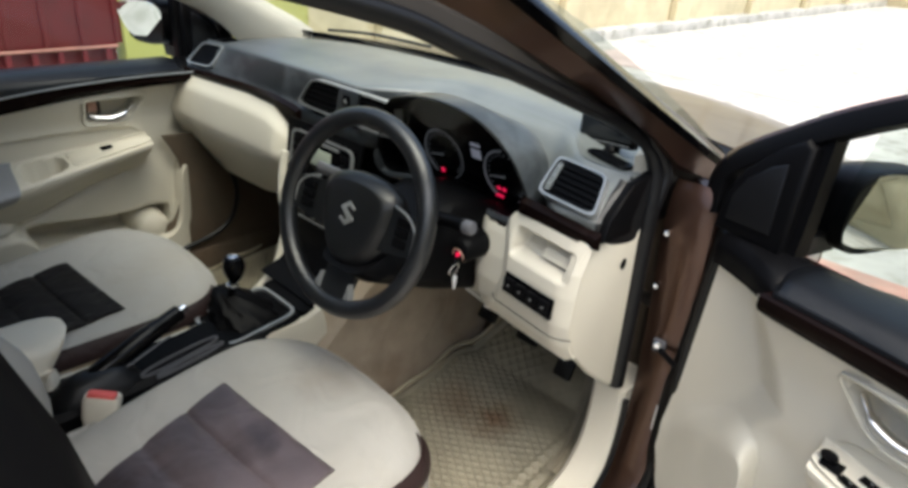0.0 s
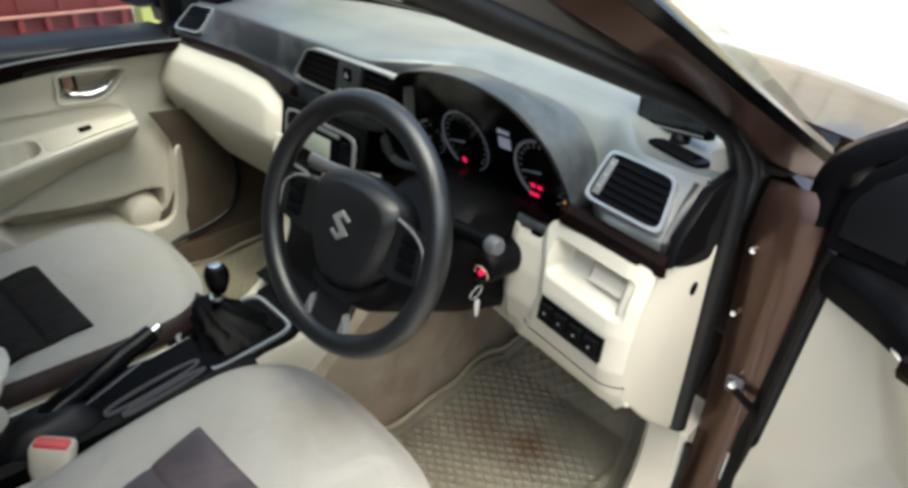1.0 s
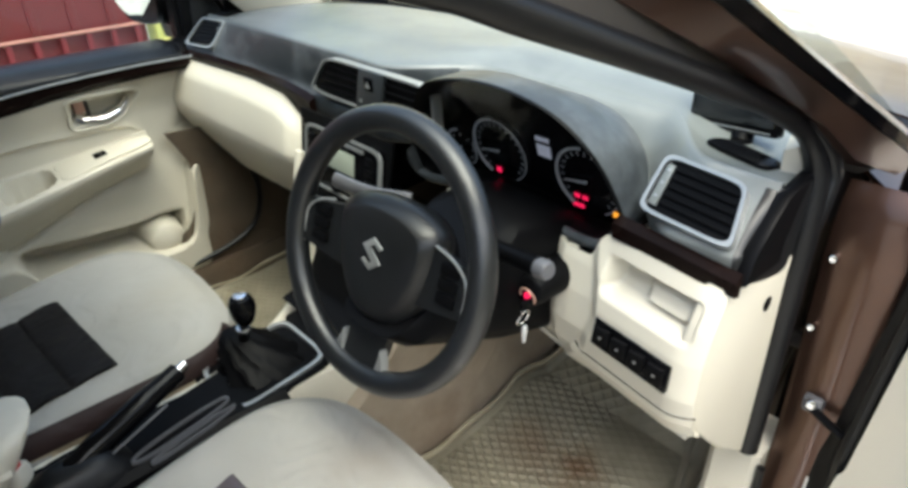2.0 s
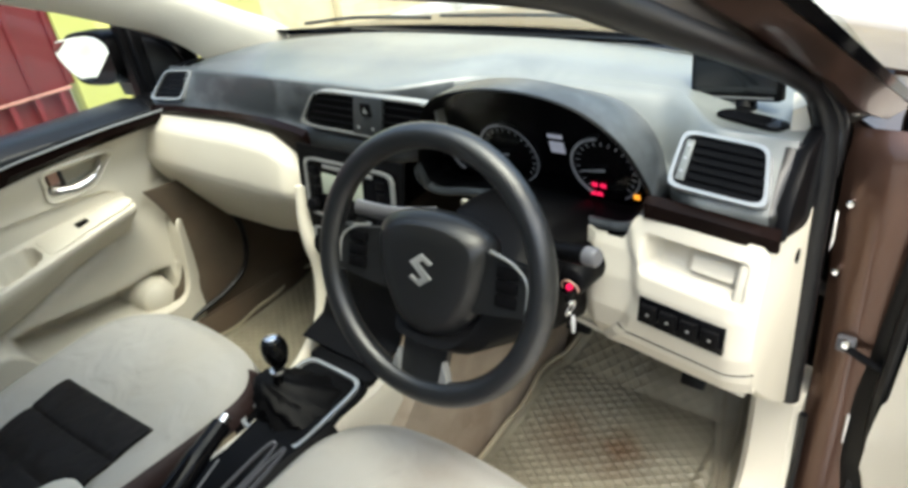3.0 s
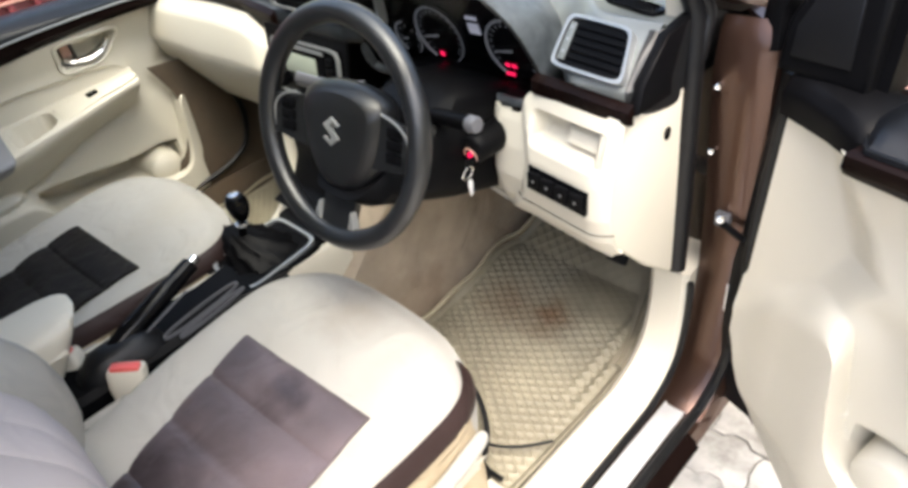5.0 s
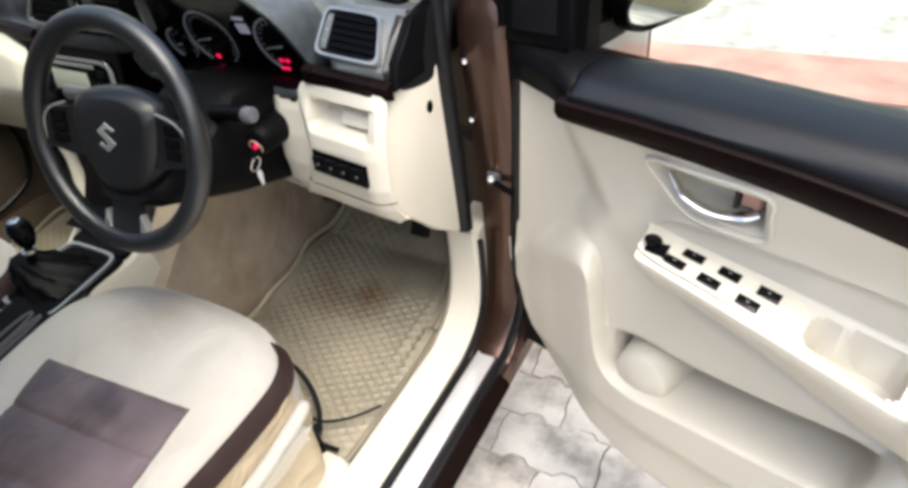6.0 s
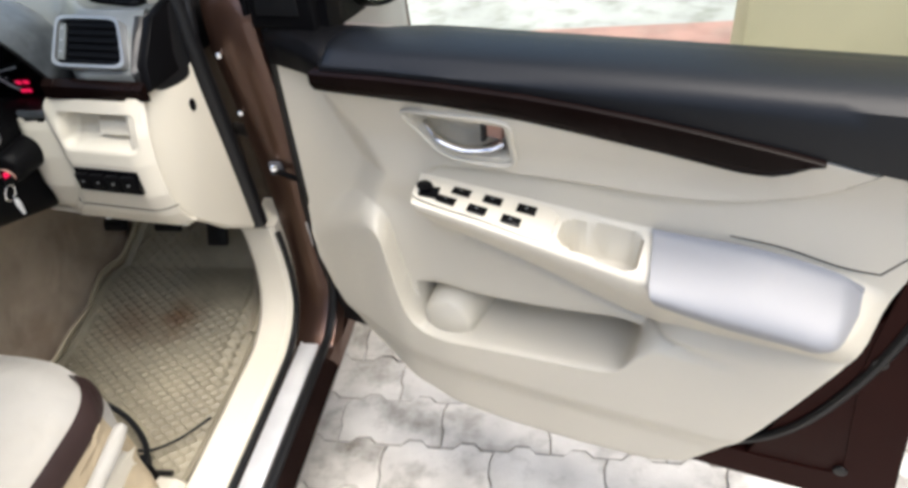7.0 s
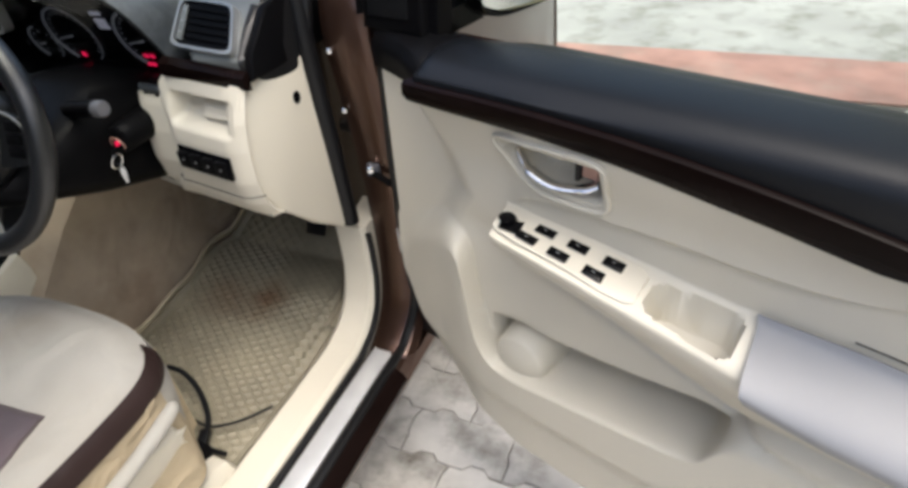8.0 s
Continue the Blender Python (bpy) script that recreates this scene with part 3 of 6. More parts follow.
part("tunnel", loft([[(0.04 - w, y, 0.32), (0.04 - w, y, min(h - 0.05, 0.48)), (0.04 - w + 0.04, y, min(h, 0.53)), (0.04 + w - 0.07, y, min(h, 0.54)), (0.04 + w - 0.04, y, h), (0.04 + w + 0.005, y, h - 0.05), (0.04 + w + 0.02, y, 0.32)]
    for y, w, h in ((-1.2, 0.12, 0.48), (-0.4, 0.12, 0.50), (0.0, 0.125, 0.52), (0.12, 0.13, 0.56), (0.24, 0.135, 0.68), (0.34, 0.14, 0.76), (0.6, 0.145, 0.80), (0.8, 0.145, 0.82))]), TUNNEL, car, "beige carpeted tunnel")

# hinge studs and door check strap
for x, y, z in ((0.728, 0.436, 0.934), (0.724, 0.448, 0.829)):
    part("stud", disc(look((x, y, z), (1.2, -0.4, z + 0.1)), 0.0048, 0.008, 12, 0.002), CHROME, car, "bright clip stud")
strap = part("check_strap", box(0.740, 0.764, 0.450, 0.463, 0.703, 0.728, 0.004), GREY, car, "steel door check bracket")
part("strap_arm", tube([(0.750, 0.452, 0.714), (0.775, 0.446, 0.706), (0.806, 0.440, 0.698)], 0.006, 8), BLACK, strap, "black check arm")
part("bolt", disc(look((0.752, 0.446, 0.722), (1.2, -0.4, 0.9)), 0.007, 0.008, 6, 0.001), CHROME, strap)


def road_wheel(x, y):
    s = 1 if x > 0 else -1
    prof = [(0.21, 0.085), (0.25, 0.1), (0.29, 0.095), (0.308, 0.07), (0.31, 0.0), (0.308, -0.07), (0.29, -0.095), (0.25, -0.1), (0.21, -0.085)]
    rings = [[(x + o, y + r * math.cos(a * math.tau / 36), 0.312 + r * math.sin(a * math.tau / 36)) for r, o in prof] for a in range(37)]
    wheel = part("wheel", loft(rings, True, False), RUBBER, car, "black tyre")
    bm = disc(Matrix.Translation((x, y, 0.312)) @ Matrix.Rotation(radians(90), 4, "Y"), 0.212, 0.12, 32, 0.01)
    part("rim", bm, SILVER, wheel, "silver wheel rim")


for x in (0.735, -0.735):
    for y in (1.10, -1.52):
        road_wheel(x, y)


# ---- dashboard ----
dash = thing("dashboard", "charcoal and cream moulded dashboard with silver-framed vents", "dashboard", (0, 0.5, 0.6))


def dash_profile(x):
    e = min(1.0, abs(x) / 0.69)
    k = e ** 2
    drop = 0.048 * e ** 3
    return [(0.765 - 0.13 * k, 1.03 - drop * 0.3), (0.70 - 0.11 * k, 1.052 - drop), (0.58, 1.066 - drop), (0.46, 1.068 - drop), (0.40, 1.062 - drop), (0.335 + 0.046 * k, 1.056 - 0.027 * k), (0.321 + 0.046 * k, 1.046 - 0.026 * k), (0.319 + 0.019 * k, 1.008 - 0.006 * k), (0.320 - 0.012 * k, 0.974), (0.306 - 0.005 * k, 0.962), (0.312, 0.93), (0.36, 0.915)]


def dash_skin(s, t, t0=0.0, t1=0.53):
    x = (2 * s - 1) * 0.69
    c = step(0.05, 0.22, x) * step(0.60, 0.49, x)
    pr = curve([(0, a + c * (0, 0, 0.02, 0.04, 0.06, 0.095, 0.09, 0.085, 0.085, 0.085, 0.085, 0.085)[i], b + (0.008 * c if i > 2 else 0)) for i, (a, b) in enumerate(dash_profile(x))], 4)
    i = (t0 + (t1 - t0) * t) * (len(pr) - 1)
    j = min(int(i), len(pr) - 2)
    p = pr[j].lerp(pr[j + 1], i - j)
    return Vector((x, p.y, p.z))


def end_at(t):
    """How far along the dashboard its face reaches before it turns the corner."""
    return 0.9815 + 0.0085 * t


part("upper_pad", grid(lambda s, t: dash_skin(s * 0.9905, t), 140, 40, 0.003, out=(0, -0.6, 1)), DASH, dash, "dusty charcoal dashboard top, sky sheen in its colour")
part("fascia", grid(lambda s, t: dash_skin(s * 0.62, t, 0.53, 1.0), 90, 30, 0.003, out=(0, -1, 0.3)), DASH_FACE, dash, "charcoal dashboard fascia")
part("fascia", grid(lambda s, t: dash_skin(0.62 + (end_at(t) - 0.62) * s, t, 0.53, 1.0), 60, 30, 0.003, out=(0, -1, 0.3)), DASH, dash, "grey dashboard fascia by the driver, dust and sheen in its colour")


def end_corner(s, t):
    p, a = dash_skin(end_at(t), t, 0.53, 1.0), s * math.pi / 2
    return Vector((p.x + (0.694 - p.x) * math.sin(a), p.y + (0.435 - p.y) * (1 - math.cos(a)), p.z))


part("end_corner", grid(end_corner, 12, 24, 0.003, out=(1, -1, 0)), HUB, dash, "black rounded end of the dashboard")
for side in (1, -1):
    part("side_cheek", prism([(0.30, 0.94), (0.312, 0.975), (0.365, 1.022), (0.42, 1.03), (0.62, 1.02), (0.62, 0.93), (0.436, 0.935)], lambda a, b, c, sd=side: (sd * c, a, b), 0.675, 0.692, 0.004), BLACK, dash, "black dashboard cheek")


def vent(quad, wheel_at, label, slats=5, edge=0.006, seg=9):
    """An air vent over four corners (top left, top right, bottom right, bottom left)."""
    tl, tr, br, bl = [Vector(q) for q in quad]
    nrm = (tr - tl).cross(bl - tl).normalized()
    if nrm.y > 0:
        nrm = -nrm

    def f(a, b, c):
        return tl.lerp(tr, (a + 1) / 2).lerp(bl.lerp(br, (a + 1) / 2), (1 - b) / 2) + nrm * (c + 0.006)
    w = (tr - tl).length / 2
    h = (tl - bl).length / 2
    v = part("vent", frame_of(ring2(0, 0, 1, 1, 0.25, 40), ring2(0, 0, 1 - 0.004 / w, 1 - 0.004 / h, 0.28, 40), f, -0.012, edge), SILVER, dash, label)
    part("backing", prism(ring2(0, 0, 0.96, 0.94, 0.3, 24), f, -0.01, 0.0005, 0), BLACK, v, "black vent cavity")
    x0 = -0.86 if wheel_at < 0 else -0.9
    x1 = 0.9
    if wheel_at < 0:
        part("thumbwheel", prism([(-0.87, -0.7), (-0.68, -0.7), (-0.68, 0.7), (-0.87, 0.7)], f, 0.0, 0.004, 0.001), DASH, v, "grey vent control strip")
        for b in (-0.4, 0.05, 0.5):
            part("control_dot", prism(ring2(-0.775, b, 0.035, 0.05, 1.0, 10), f, 0.003, 0.0052, 0), SILVER, v)
        x0 = -0.64
    for k in range(slats):
        b = -0.72 + 1.44 * (k + 0.5) / slats
        bm = loft([[f(a, b + 0.045, 0.0005), f(a, b + 0.015, 0.0045), f(a, b - 0.035, 0.0040), f(a, b - 0.02, 0.0005)] for a in (x0, (x0 + x1) / 2, x1)])
        part("slat", bm, BLACK, v)
    return v


VENT_R = ((0.553, 0.364, 1.028), (0.655, 0.354, 1.024), (0.671, 0.304, 0.970), (0.551, 0.314, 0.975))
for side in (1, -1):
    q = [Vector((side * a, b, c)) for a, b, c in VENT_R]
    q = q if side == 1 else [q[1], q[0], q[3], q[2]]
    vent(q, -1 if side == 1 else 1, "silver-framed black side air vent")
cv = vent(((-0.078, 0.316, 1.047), (0.20, 0.316, 1.047), (0.21, 0.312, 0.977), (-0.138, 0.312, 0.977)), 1, "silver-framed black centre air vent", 4)
part("clock_panel", prism([(0.008, 0.979), (0.074, 0.979), (0.092, 1.047), (0.026, 1.047)], lambda a, b, c: (a, c, b), 0.300, 0.314, 0.003), DASH_FACE, cv, "dark panel between the vents")
part("hazard_button", box(0.040, 0.064, 0.297, 0.304, 1.014, 1.036, 0.003), GLOSS, cv)
part("hazard_sign", prism([(0.046, 1.020), (0.058, 1.020), (0.052, 1.030)], lambda a, b, c: (a, c, b), 0.2965, 0.298, 0), SILVER, cv)
for x in (0.026, 0.060):
    part("button_dot", box(x - 0.003, x + 0.003, 0.299, 0.303, 0.990, 0.996, 0.001), SILVER, cv)

# dark strip below the vents
part("trim_strip", loft([[(x, y, z0 - 0.004), (x, y - 0.012, z0), (x, y - 0.014, z1 - 0.006), (x, y, z1)] for x, y, z0, z1 in ((0.53, 0.306, 0.939, 0.966), (0.6, 0.303, 0.936, 0.962), (0.65, 0.299, 0.934, 0.959), (0.688, 0.297, 0.933, 0.957))]), WOOD, dash, "dark glossy trim strip")
part("trim_strip", loft([[(x, y, z0), (x, y - 0.012, z0 + 0.004), (x, y - 0.014, z1 - 0.006), (x, y, z1)] for x, y, z0, z1 in ((-0.688, 0.297, 0.942, 0.962), (-0.55, 0.294, 0.955, 0.975), (-0.34, 0.292, 0.966, 0.985), (-0.2, 0.292, 0.962, 0.985), (-0.13, 0.290, 0.93, 0.98), (-0.10, 0.29, 0.9, 0.975))]), WOOD, dash, "dark glossy trim strip")


# driver's cream lower panel with its open tray
def knee_y(x, z):
    y = lerp(z, ((0.72, 0.290), (0.735, 0.272), (0.76, 0.258), (0.80, 0.250), (0.85, 0.253), (0.89, 0.262), (0.94, 0.285))) + 0.16 * (0.62 - x)
    edge = lerp(z, ((0.73, 0.47), (0.78, 0.515), (0.83, 0.532), (0.88, 0.525), (0.94, 0.50)))
    return y + 0.012 * step(edge + 0.010, edge - 0.012, x) - 0.10 * max(0, 0.53 - x) + 0.012 * step(0.465, 0.44, x)


def knee(s, t):
    z = 0.938 - t * 0.213 - 0.037 * (1 - t) * step(0.37, 0.24, s)
    x0 = lerp(z, ((0.725, 0.395), (0.75, 0.425), (0.78, 0.445), (0.84, 0.450), (0.90, 0.440), (0.94, 0.430)))
    x = x0 + s * (0.683 - x0)
    y = knee_y(x, z)
    tray = step(0.530, 0.552, x) * step(0.668, 0.648, x) * step(0.868, 0.884, z) * step(0.922, 0.908, z)
    y += 0.034 * tray - 0.006 * step(0.872, 0.880, z) * step(0.892, 0.884, z) * step(0.54, 0.56, x) * step(0.66, 0.64, x)
    y -= 0.016 * step(0.585, 0.597, x) * step(0.657, 0.648, x) * step(0.884, 0.889, z) * step(0.909, 0.904, z)
    y += 0.021 * (max(0, x - 0.645) / 0.043) ** 2
    return Vector((x, y, z))


part("panel_seam", tube([(x, knee_y(x, 0.773 + 0.1 * max(0, x - 0.66)) + 0.021 * (max(0, x - 0.645) / 0.043) ** 2 + 0.0002, 0.773 + 0.1 * max(0, x - 0.66)) for x in [0.50 + 0.185 * k / 20 for k in range(21)]], 0.0011, 6), BLACK, dash, "dark seam of the lower flap")
part("column_surround", grid(lambda s, t: Vector((0.22 + s * 0.25, 0.300 + 0.012 * t + 0.02 * abs(s - 0.5), 0.893 - 0.085 * t)), 20, 8, 0.006, out=(0, -1, 0)), CREAM, dash, "cream panel round the steering column")
part("knee_panel", grid(knee, 110, 90, 0.006, out=(0, -1, 0)), CREAM, dash, "cream lower panel with an open tray")
part("lower_edge", grid(lambda s, t: Vector((0.40 + s * 0.274, 0.285 + 0.09 * t + 0.16 * (0.62 - 0.40 - s * 0.274), 0.732 - 0.028 * t - 0.004 * math.sin(3 * s))), 20, 6, 0.006), CREAM, dash, "cream under-edge of the dashboard")
part("end_cap", prism([(0.288, 0.943), (0.434, 0.938), (0.437, 0.612), (0.415, 0.612), (0.36, 0.655), (0.32, 0.70), (0.285, 0.732), (0.262, 0.78), (0.255, 0.83), (0.26, 0.88), (0.275, 0.92)], lambda a, b, c: (c + 0.13 * (a - 0.37), a, b), 0.666, 0.689, 0.006, 4), CREAM, dash, "cream dashboard end cap")
part("cap_hole", disc(Matrix.Translation((0.6905, 0.381, 0.880)) @ Matrix.Rotation(radians(90), 4, "Y") @ Matrix.Scale(1.25, 4, (1, 0, 0)), 0.008, 0.003, 16, 0.0008), GLOSS, dash, "black round plug")
sw = part("switch_panel", prism([(-1, -1), (1, -1), (1, 1), (-1, 1)], lambda a, b, c: Vector((0.597 + 0.057 * a, 0.256 - 0.009 * a + 0.0035 * b - c, 0.826 + 0.017 * b)), -0.01, 0.006, 0.002), GLOSS, dash, "black switch panel")
for k in range(4):
    a = -0.72 + 0.48 * k
    c = Vector((0.597 + 0.057 * a, 0.256 - 0.009 * a - 0.008, 0.826))
    part("switch", box(c.x - 0.011, c.x + 0.011, c.y - 0.003, c.y + 0.004, c.z - 0.012, c.z + 0.012, 0.002), BLACK, sw)
    part("switch_mark", box(c.x - 0.0018, c.x + 0.0018, c.y - 0.0035, c.y - 0.002, c.z - 0.0014, c.z + 0.0014, 0), SILVER, sw)


# glove box side
def glove(s, t):
    x = -0.700 + s * 0.585
    zt = lerp(x, ((-0.70, 0.945), (-0.6, 0.955), (-0.32, 0.967), (-0.2, 0.962), (-0.15, 0.94), (-0.115, 0.885)))
    zm = lerp(x, ((-0.70, 0.842), (-0.4, 0.840), (-0.2, 0.846), (-0.115, 0.850)))
    zb = lerp(x, ((-0.70, 0.655), (-0.4, 0.665), (-0.20, 0.70), (-0.115, 0.765)))
    k = 0.52
    z = zt + (zm - zt) * t / k if t < k else zm + (zb - zm) * (t - k) / (1 - k)
    up, down = max(0.0, 1 - t / k), max(0.0, (t - k) / (1 - k))
    y = 0.240 + 0.024 * up ** 1.6 + 0.012 * step(0.16, 0.0, t) + 0.125 * down ** 1.1 + 0.004 * math.exp(-((t - k) / 0.05) ** 2) + 0.025 * step(-0.16, -0.115, x) * (1 - 0.4 * down)
    return Vector((x, y, z))


part("glove_box", grid(glove, 44, 60, 0.01, out=(0, -1, 0)), CREAM, dash, "cream glove box lid")
part("glove_under", grid(lambda s, t: Vector((-0.692 + s * 0.56, 0.37 + t * 0.40, 0.655 + 0.06 * s + 0.02 * t)), 10, 8, 0.01), BLACK, dash)

# centre stack
def stack(x, t, out=0.0):
    y = lerp(t, ((0, 0.262), (0.45, 0.238), (0.68, 0.230), (0.88, 0.200), (1, 0.148)))
    z = lerp(t, ((0, 0.962), (0.45, 0.80), (0.68, 0.70), (0.88, 0.640), (1, 0.624)))
    return Vector((x, y - out * 0.9, z + out * 0.3))


def stack_box(x0, x1, t0, t1, h, bevel=0.003, base=-0.004):
    return prism([(x0, t0), (x1, t0), (x1, t1), (x0, t1)], lambda a, b, c: stack(a, b, c), base, h, bevel)


part("control_panel", grid(lambda s, t: stack(-0.105 + 0.030 * step(0.2, 0.6, t) + s * (0.26 - 0.03 * step(0.2, 0.6, t) - 0.03 * t), t), 10, 36, 0.004, out=(0, -1, 0.3)), BLACK, dash, "black centre stack")
radio = part("radio", stack_box(-0.078, 0.138, 0.05, 0.34, 0.006), GLOSS, dash, "black car radio with a silver bezel")
part("bezel", frame_of(ring2(0.03, 0.195, 0.108, 0.145, 0.2, 32), ring2(0.03, 0.195, 0.103, 0.132, 0.2, 32), lambda a, b, c: stack(a, b, c), 0.004, 0.010), SILVER, radio, "silver radio bezel")
part("lcd", stack_box(-0.035, 0.065, 0.12, 0.22, 0.008, 0.001), LCD, radio, "pale radio display")
part("slot", stack_box(-0.03, 0.09, 0.075, 0.095, 0.009, 0.001), SILVER, radio)
for k in range(4):
    part("radio_button", stack_box(0.098, 0.118, 0.10 + k * 0.05, 0.135 + k * 0.05, 0.010, 0.001), BLACK, radio)
    part("radio_button", stack_box(-0.07, -0.05, 0.10 + k * 0.05, 0.135 + k * 0.05, 0.010, 0.001), BLACK, radio)
for x in (-0.06, 0.028, 0.116):
    part("knob", disc(look(stack(x, 0.29, 0.012), stack(x, 0.29, 1.0)), 0.012, 0.014, 20, 0.002), BLACK, radio)
ac = part("heater_panel", stack_box(-0.075, 0.125, 0.40, 0.56, 0.005), GLOSS, dash, "black heater control panel")
part("bezel", frame_of(ring2(0.025, 0.48, 0.100, 0.078, 0.2, 32), ring2(0.025, 0.48, 0.094, 0.068, 0.2, 32), lambda a, b, c: stack(a, b, c), 0.003, 0.008), SILVER, ac, "silver heater bezel")
for x in (-0.045, 0.025, 0.095):
    part("dial", disc(look(stack(x, 0.48, 0.012), stack(x, 0.48, 1.0)), 0.019, 0.018, 24, 0.002), BLACK, ac, "black heater dial")
    part("dial_ring", disc(look(stack(x, 0.48, 0.006), stack(x, 0.48, 1.0)), 0.023, 0.004, 24, 0.001), SILVER, ac)
fin = curve([(-0.102, 0.246, 0.885), (-0.100, 0.236, 0.83), (-0.092, 0.232, 0.78), (-0.086, 0.234, 0.73), (-0.083, 0.222, 0.67), (-0.083, 0.198, 0.612), (-0.086, 0.155, 0.572), (-0.090, 0.105, 0.546), (-0.092, 0.04, 0.532), (-0.092, -0.04, 0.52), (-0.088, -0.20, 0.51)], 6)
part("stack_fin", tube(fin, [0.010 + 0.006 * step(0, 14, i) - 0.005 * step(30, 46, i) for i in range(len(fin))], 14), CREAM, dash, "cream fin curving down beside the centre stack")

# instrument cluster
cluster = part("cluster_hood", bmesh.new(), BLACK, dash, "black instrument hood")


def rim_at(x, z, back=0.0, k=1.0):
    cx, cz = 0.335, 0.985
    x, z = cx + (x - cx) * k, cz + (z - cz) * k
    return Vector((x, 0.318 - 0.32 * (z - 0.93) + back, z))


RIM = curve2([(0.531, 0.946), (0.497, 0.905), (0.43, 0.902), (0.33, 0.914), (0.235, 0.906), (0.165, 0.893), (0.133, 0.912), (0.15, 0.965), (0.205, 1.055), (0.282, 1.086), (0.368, 1.093), (0.448, 1.077), (0.497, 1.040), (0.523, 0.992)], 5, True)
shell = [[rim_at(a, b, 0.17, 0.86) + Vector((0, 0, -0.035)) for a, b in RIM], [rim_at(a, b, 0.05, 1.01) for a, b in RIM], [rim_at(a, b, 0.006, 1.015) for a, b in RIM], [rim_at(a, b, 0.001, 1.010) for a, b in RIM]]
part("hood_shell", loft(shell, True, False), DASH_FACE, cluster, "charcoal outside of the hood")
bm = loft([[rim_at(a, b, 0.002, 1.012) for a, b in RIM], [rim_at(a, b, -0.003, 1.0) for a, b in RIM], [rim_at(a, b, 0.004, 0.965) for a, b in RIM], [rim_at(a, b, 0.06, 0.93) for a, b in RIM]], True, False)
finish(bm)
bm.to_mesh(cluster.data)
bm.free()
low_rim = [p for p in RIM if p[1] < 0.975]
low_rim = sorted(low_rim, key=lambda p: p[0])
part("hood_lip", tube([rim_at(a, b, -0.006, 1.0) for a, b in low_rim if b < 0.94], 0.0075, 10), DASH_FACE, cluster, "satin lower lip of the hood")
part("dial_face", prism(RIM, lambda a, b, c: rim_at(a, b, c, 0.94), 0.050, 0.056, 0), GLOSS, cluster, "black dial face")


def face(x, z, out=0.0):
    return rim_at(x, z, 0.050 - out)


for cx, cz, r, a0 in ((0.447, 0.964, 0.050, 0.5), (0.290, 0.964, 0.050, 0.9), (0.205, 0.945, 0.03, 0)):
    def arc(a_from, a_to, thick):
        return tube([face(cx + r * math.cos(a), cz + r * math.sin(a), 0.004) for a in [radians(a_from + (a_to - a_from) * k / 30) for k in range(31)]], thick, 6)
    g = part("gauge_ring", arc(95, 238, 0.0021), DIAL_LIT, cluster, "bright gauge arc")
    part("gauge_ring", arc(-62, 95 if a0 > 0.6 else 30, 0.0010), DIAL_LIT, cluster, "thin gauge arc")
    for k in range(19 if r > 0.04 else 7):
        a = radians(225 - 270 * k / (18 if r > 0.04 else 6))
        bm = bmesh.new()
        p0, p1 = (cx + (r - 0.011) * math.cos(a), cz + (r - 0.011) * math.sin(a)), (cx + (r - 0.005) * math.cos(a), cz + (r - 0.005) * math.sin(a))
        part("tick", tube([face(*p0, 0.002), face(*p1, 0.002)], 0.0006, 5), DIAL_LIT, g)
    p1 = (cx + (r - 0.014) * math.cos(radians(190)), cz + (r - 0.014) * math.sin(radians(190)))
    part("needle", tube([face(cx, cz, 0.006), face(*p1, 0.006)], [0.0022, 0.001], 6), DIAL_LIT, g)
for x, z, w, h, mt, lb in ((0.378, 0.990, 0.011, 0.009, WHITE_LIGHT, "lit white display"), (0.378, 1.008, 0.011, 0.003, WHITE_LIGHT, "lit white display"), (0.425, 0.934, 0.004, 0.003, RED_LIGHT, "red warning lamp"), (0.438, 0.934, 0.004, 0.003, RED_LIGHT, "red warning lamp"), (0.420, 0.918, 0.004, 0.003, RED_LIGHT, "red warning lamp"), (0.430, 0.918, 0.004, 0.003, RED_LIGHT, "red warning lamp"), (0.277, 0.926, 0.004, 0.004, RED_LIGHT, "red warning lamp"), (0.487, 0.925, 0.004, 0.004, AMBER_LIGHT, "amber warning lamp")):
    part("lamp", prism([(x - w, z - h), (x + w, z - h), (x + w, z + h), (x - w, z + h)], lambda a, b, c: face(a, b, c), 0.001, 0.003, 0), mt, cluster, lb)
part("lens", prism(RIM, lambda a, b, c: rim_at(a, b, c, 0.945), 0.030, 0.032, 0), CLEAR, cluster, "clear instrument lens").visible_shadow = False

# defroster slot and small screen
part("defroster_slot", prism(ring2(0.612, 0.418, 0.038, 0.014, 0.5, 24), lambda a, b, c: (a + 0.5 * (b - 0.418), b, 1.031 + c + 0.16 * (0.612 - a)), -0.004, 0.004, 0.001), GLOSS, dash, "black defroster outlet")
part("screen_defroster", prism(ring2(0.1, 0.66, 0.45, 0.012, 0.3, 40), lambda a, b, c: (a, b, 1.060 + c - 0.02 * abs(a - 0.1) ** 2), -0.002, 0.003, 0), BLACK, dash)
monitor = thing("dash_monitor", "small black display standing on the dashboard", "monitor", (0.60, 0.455, 1.045))
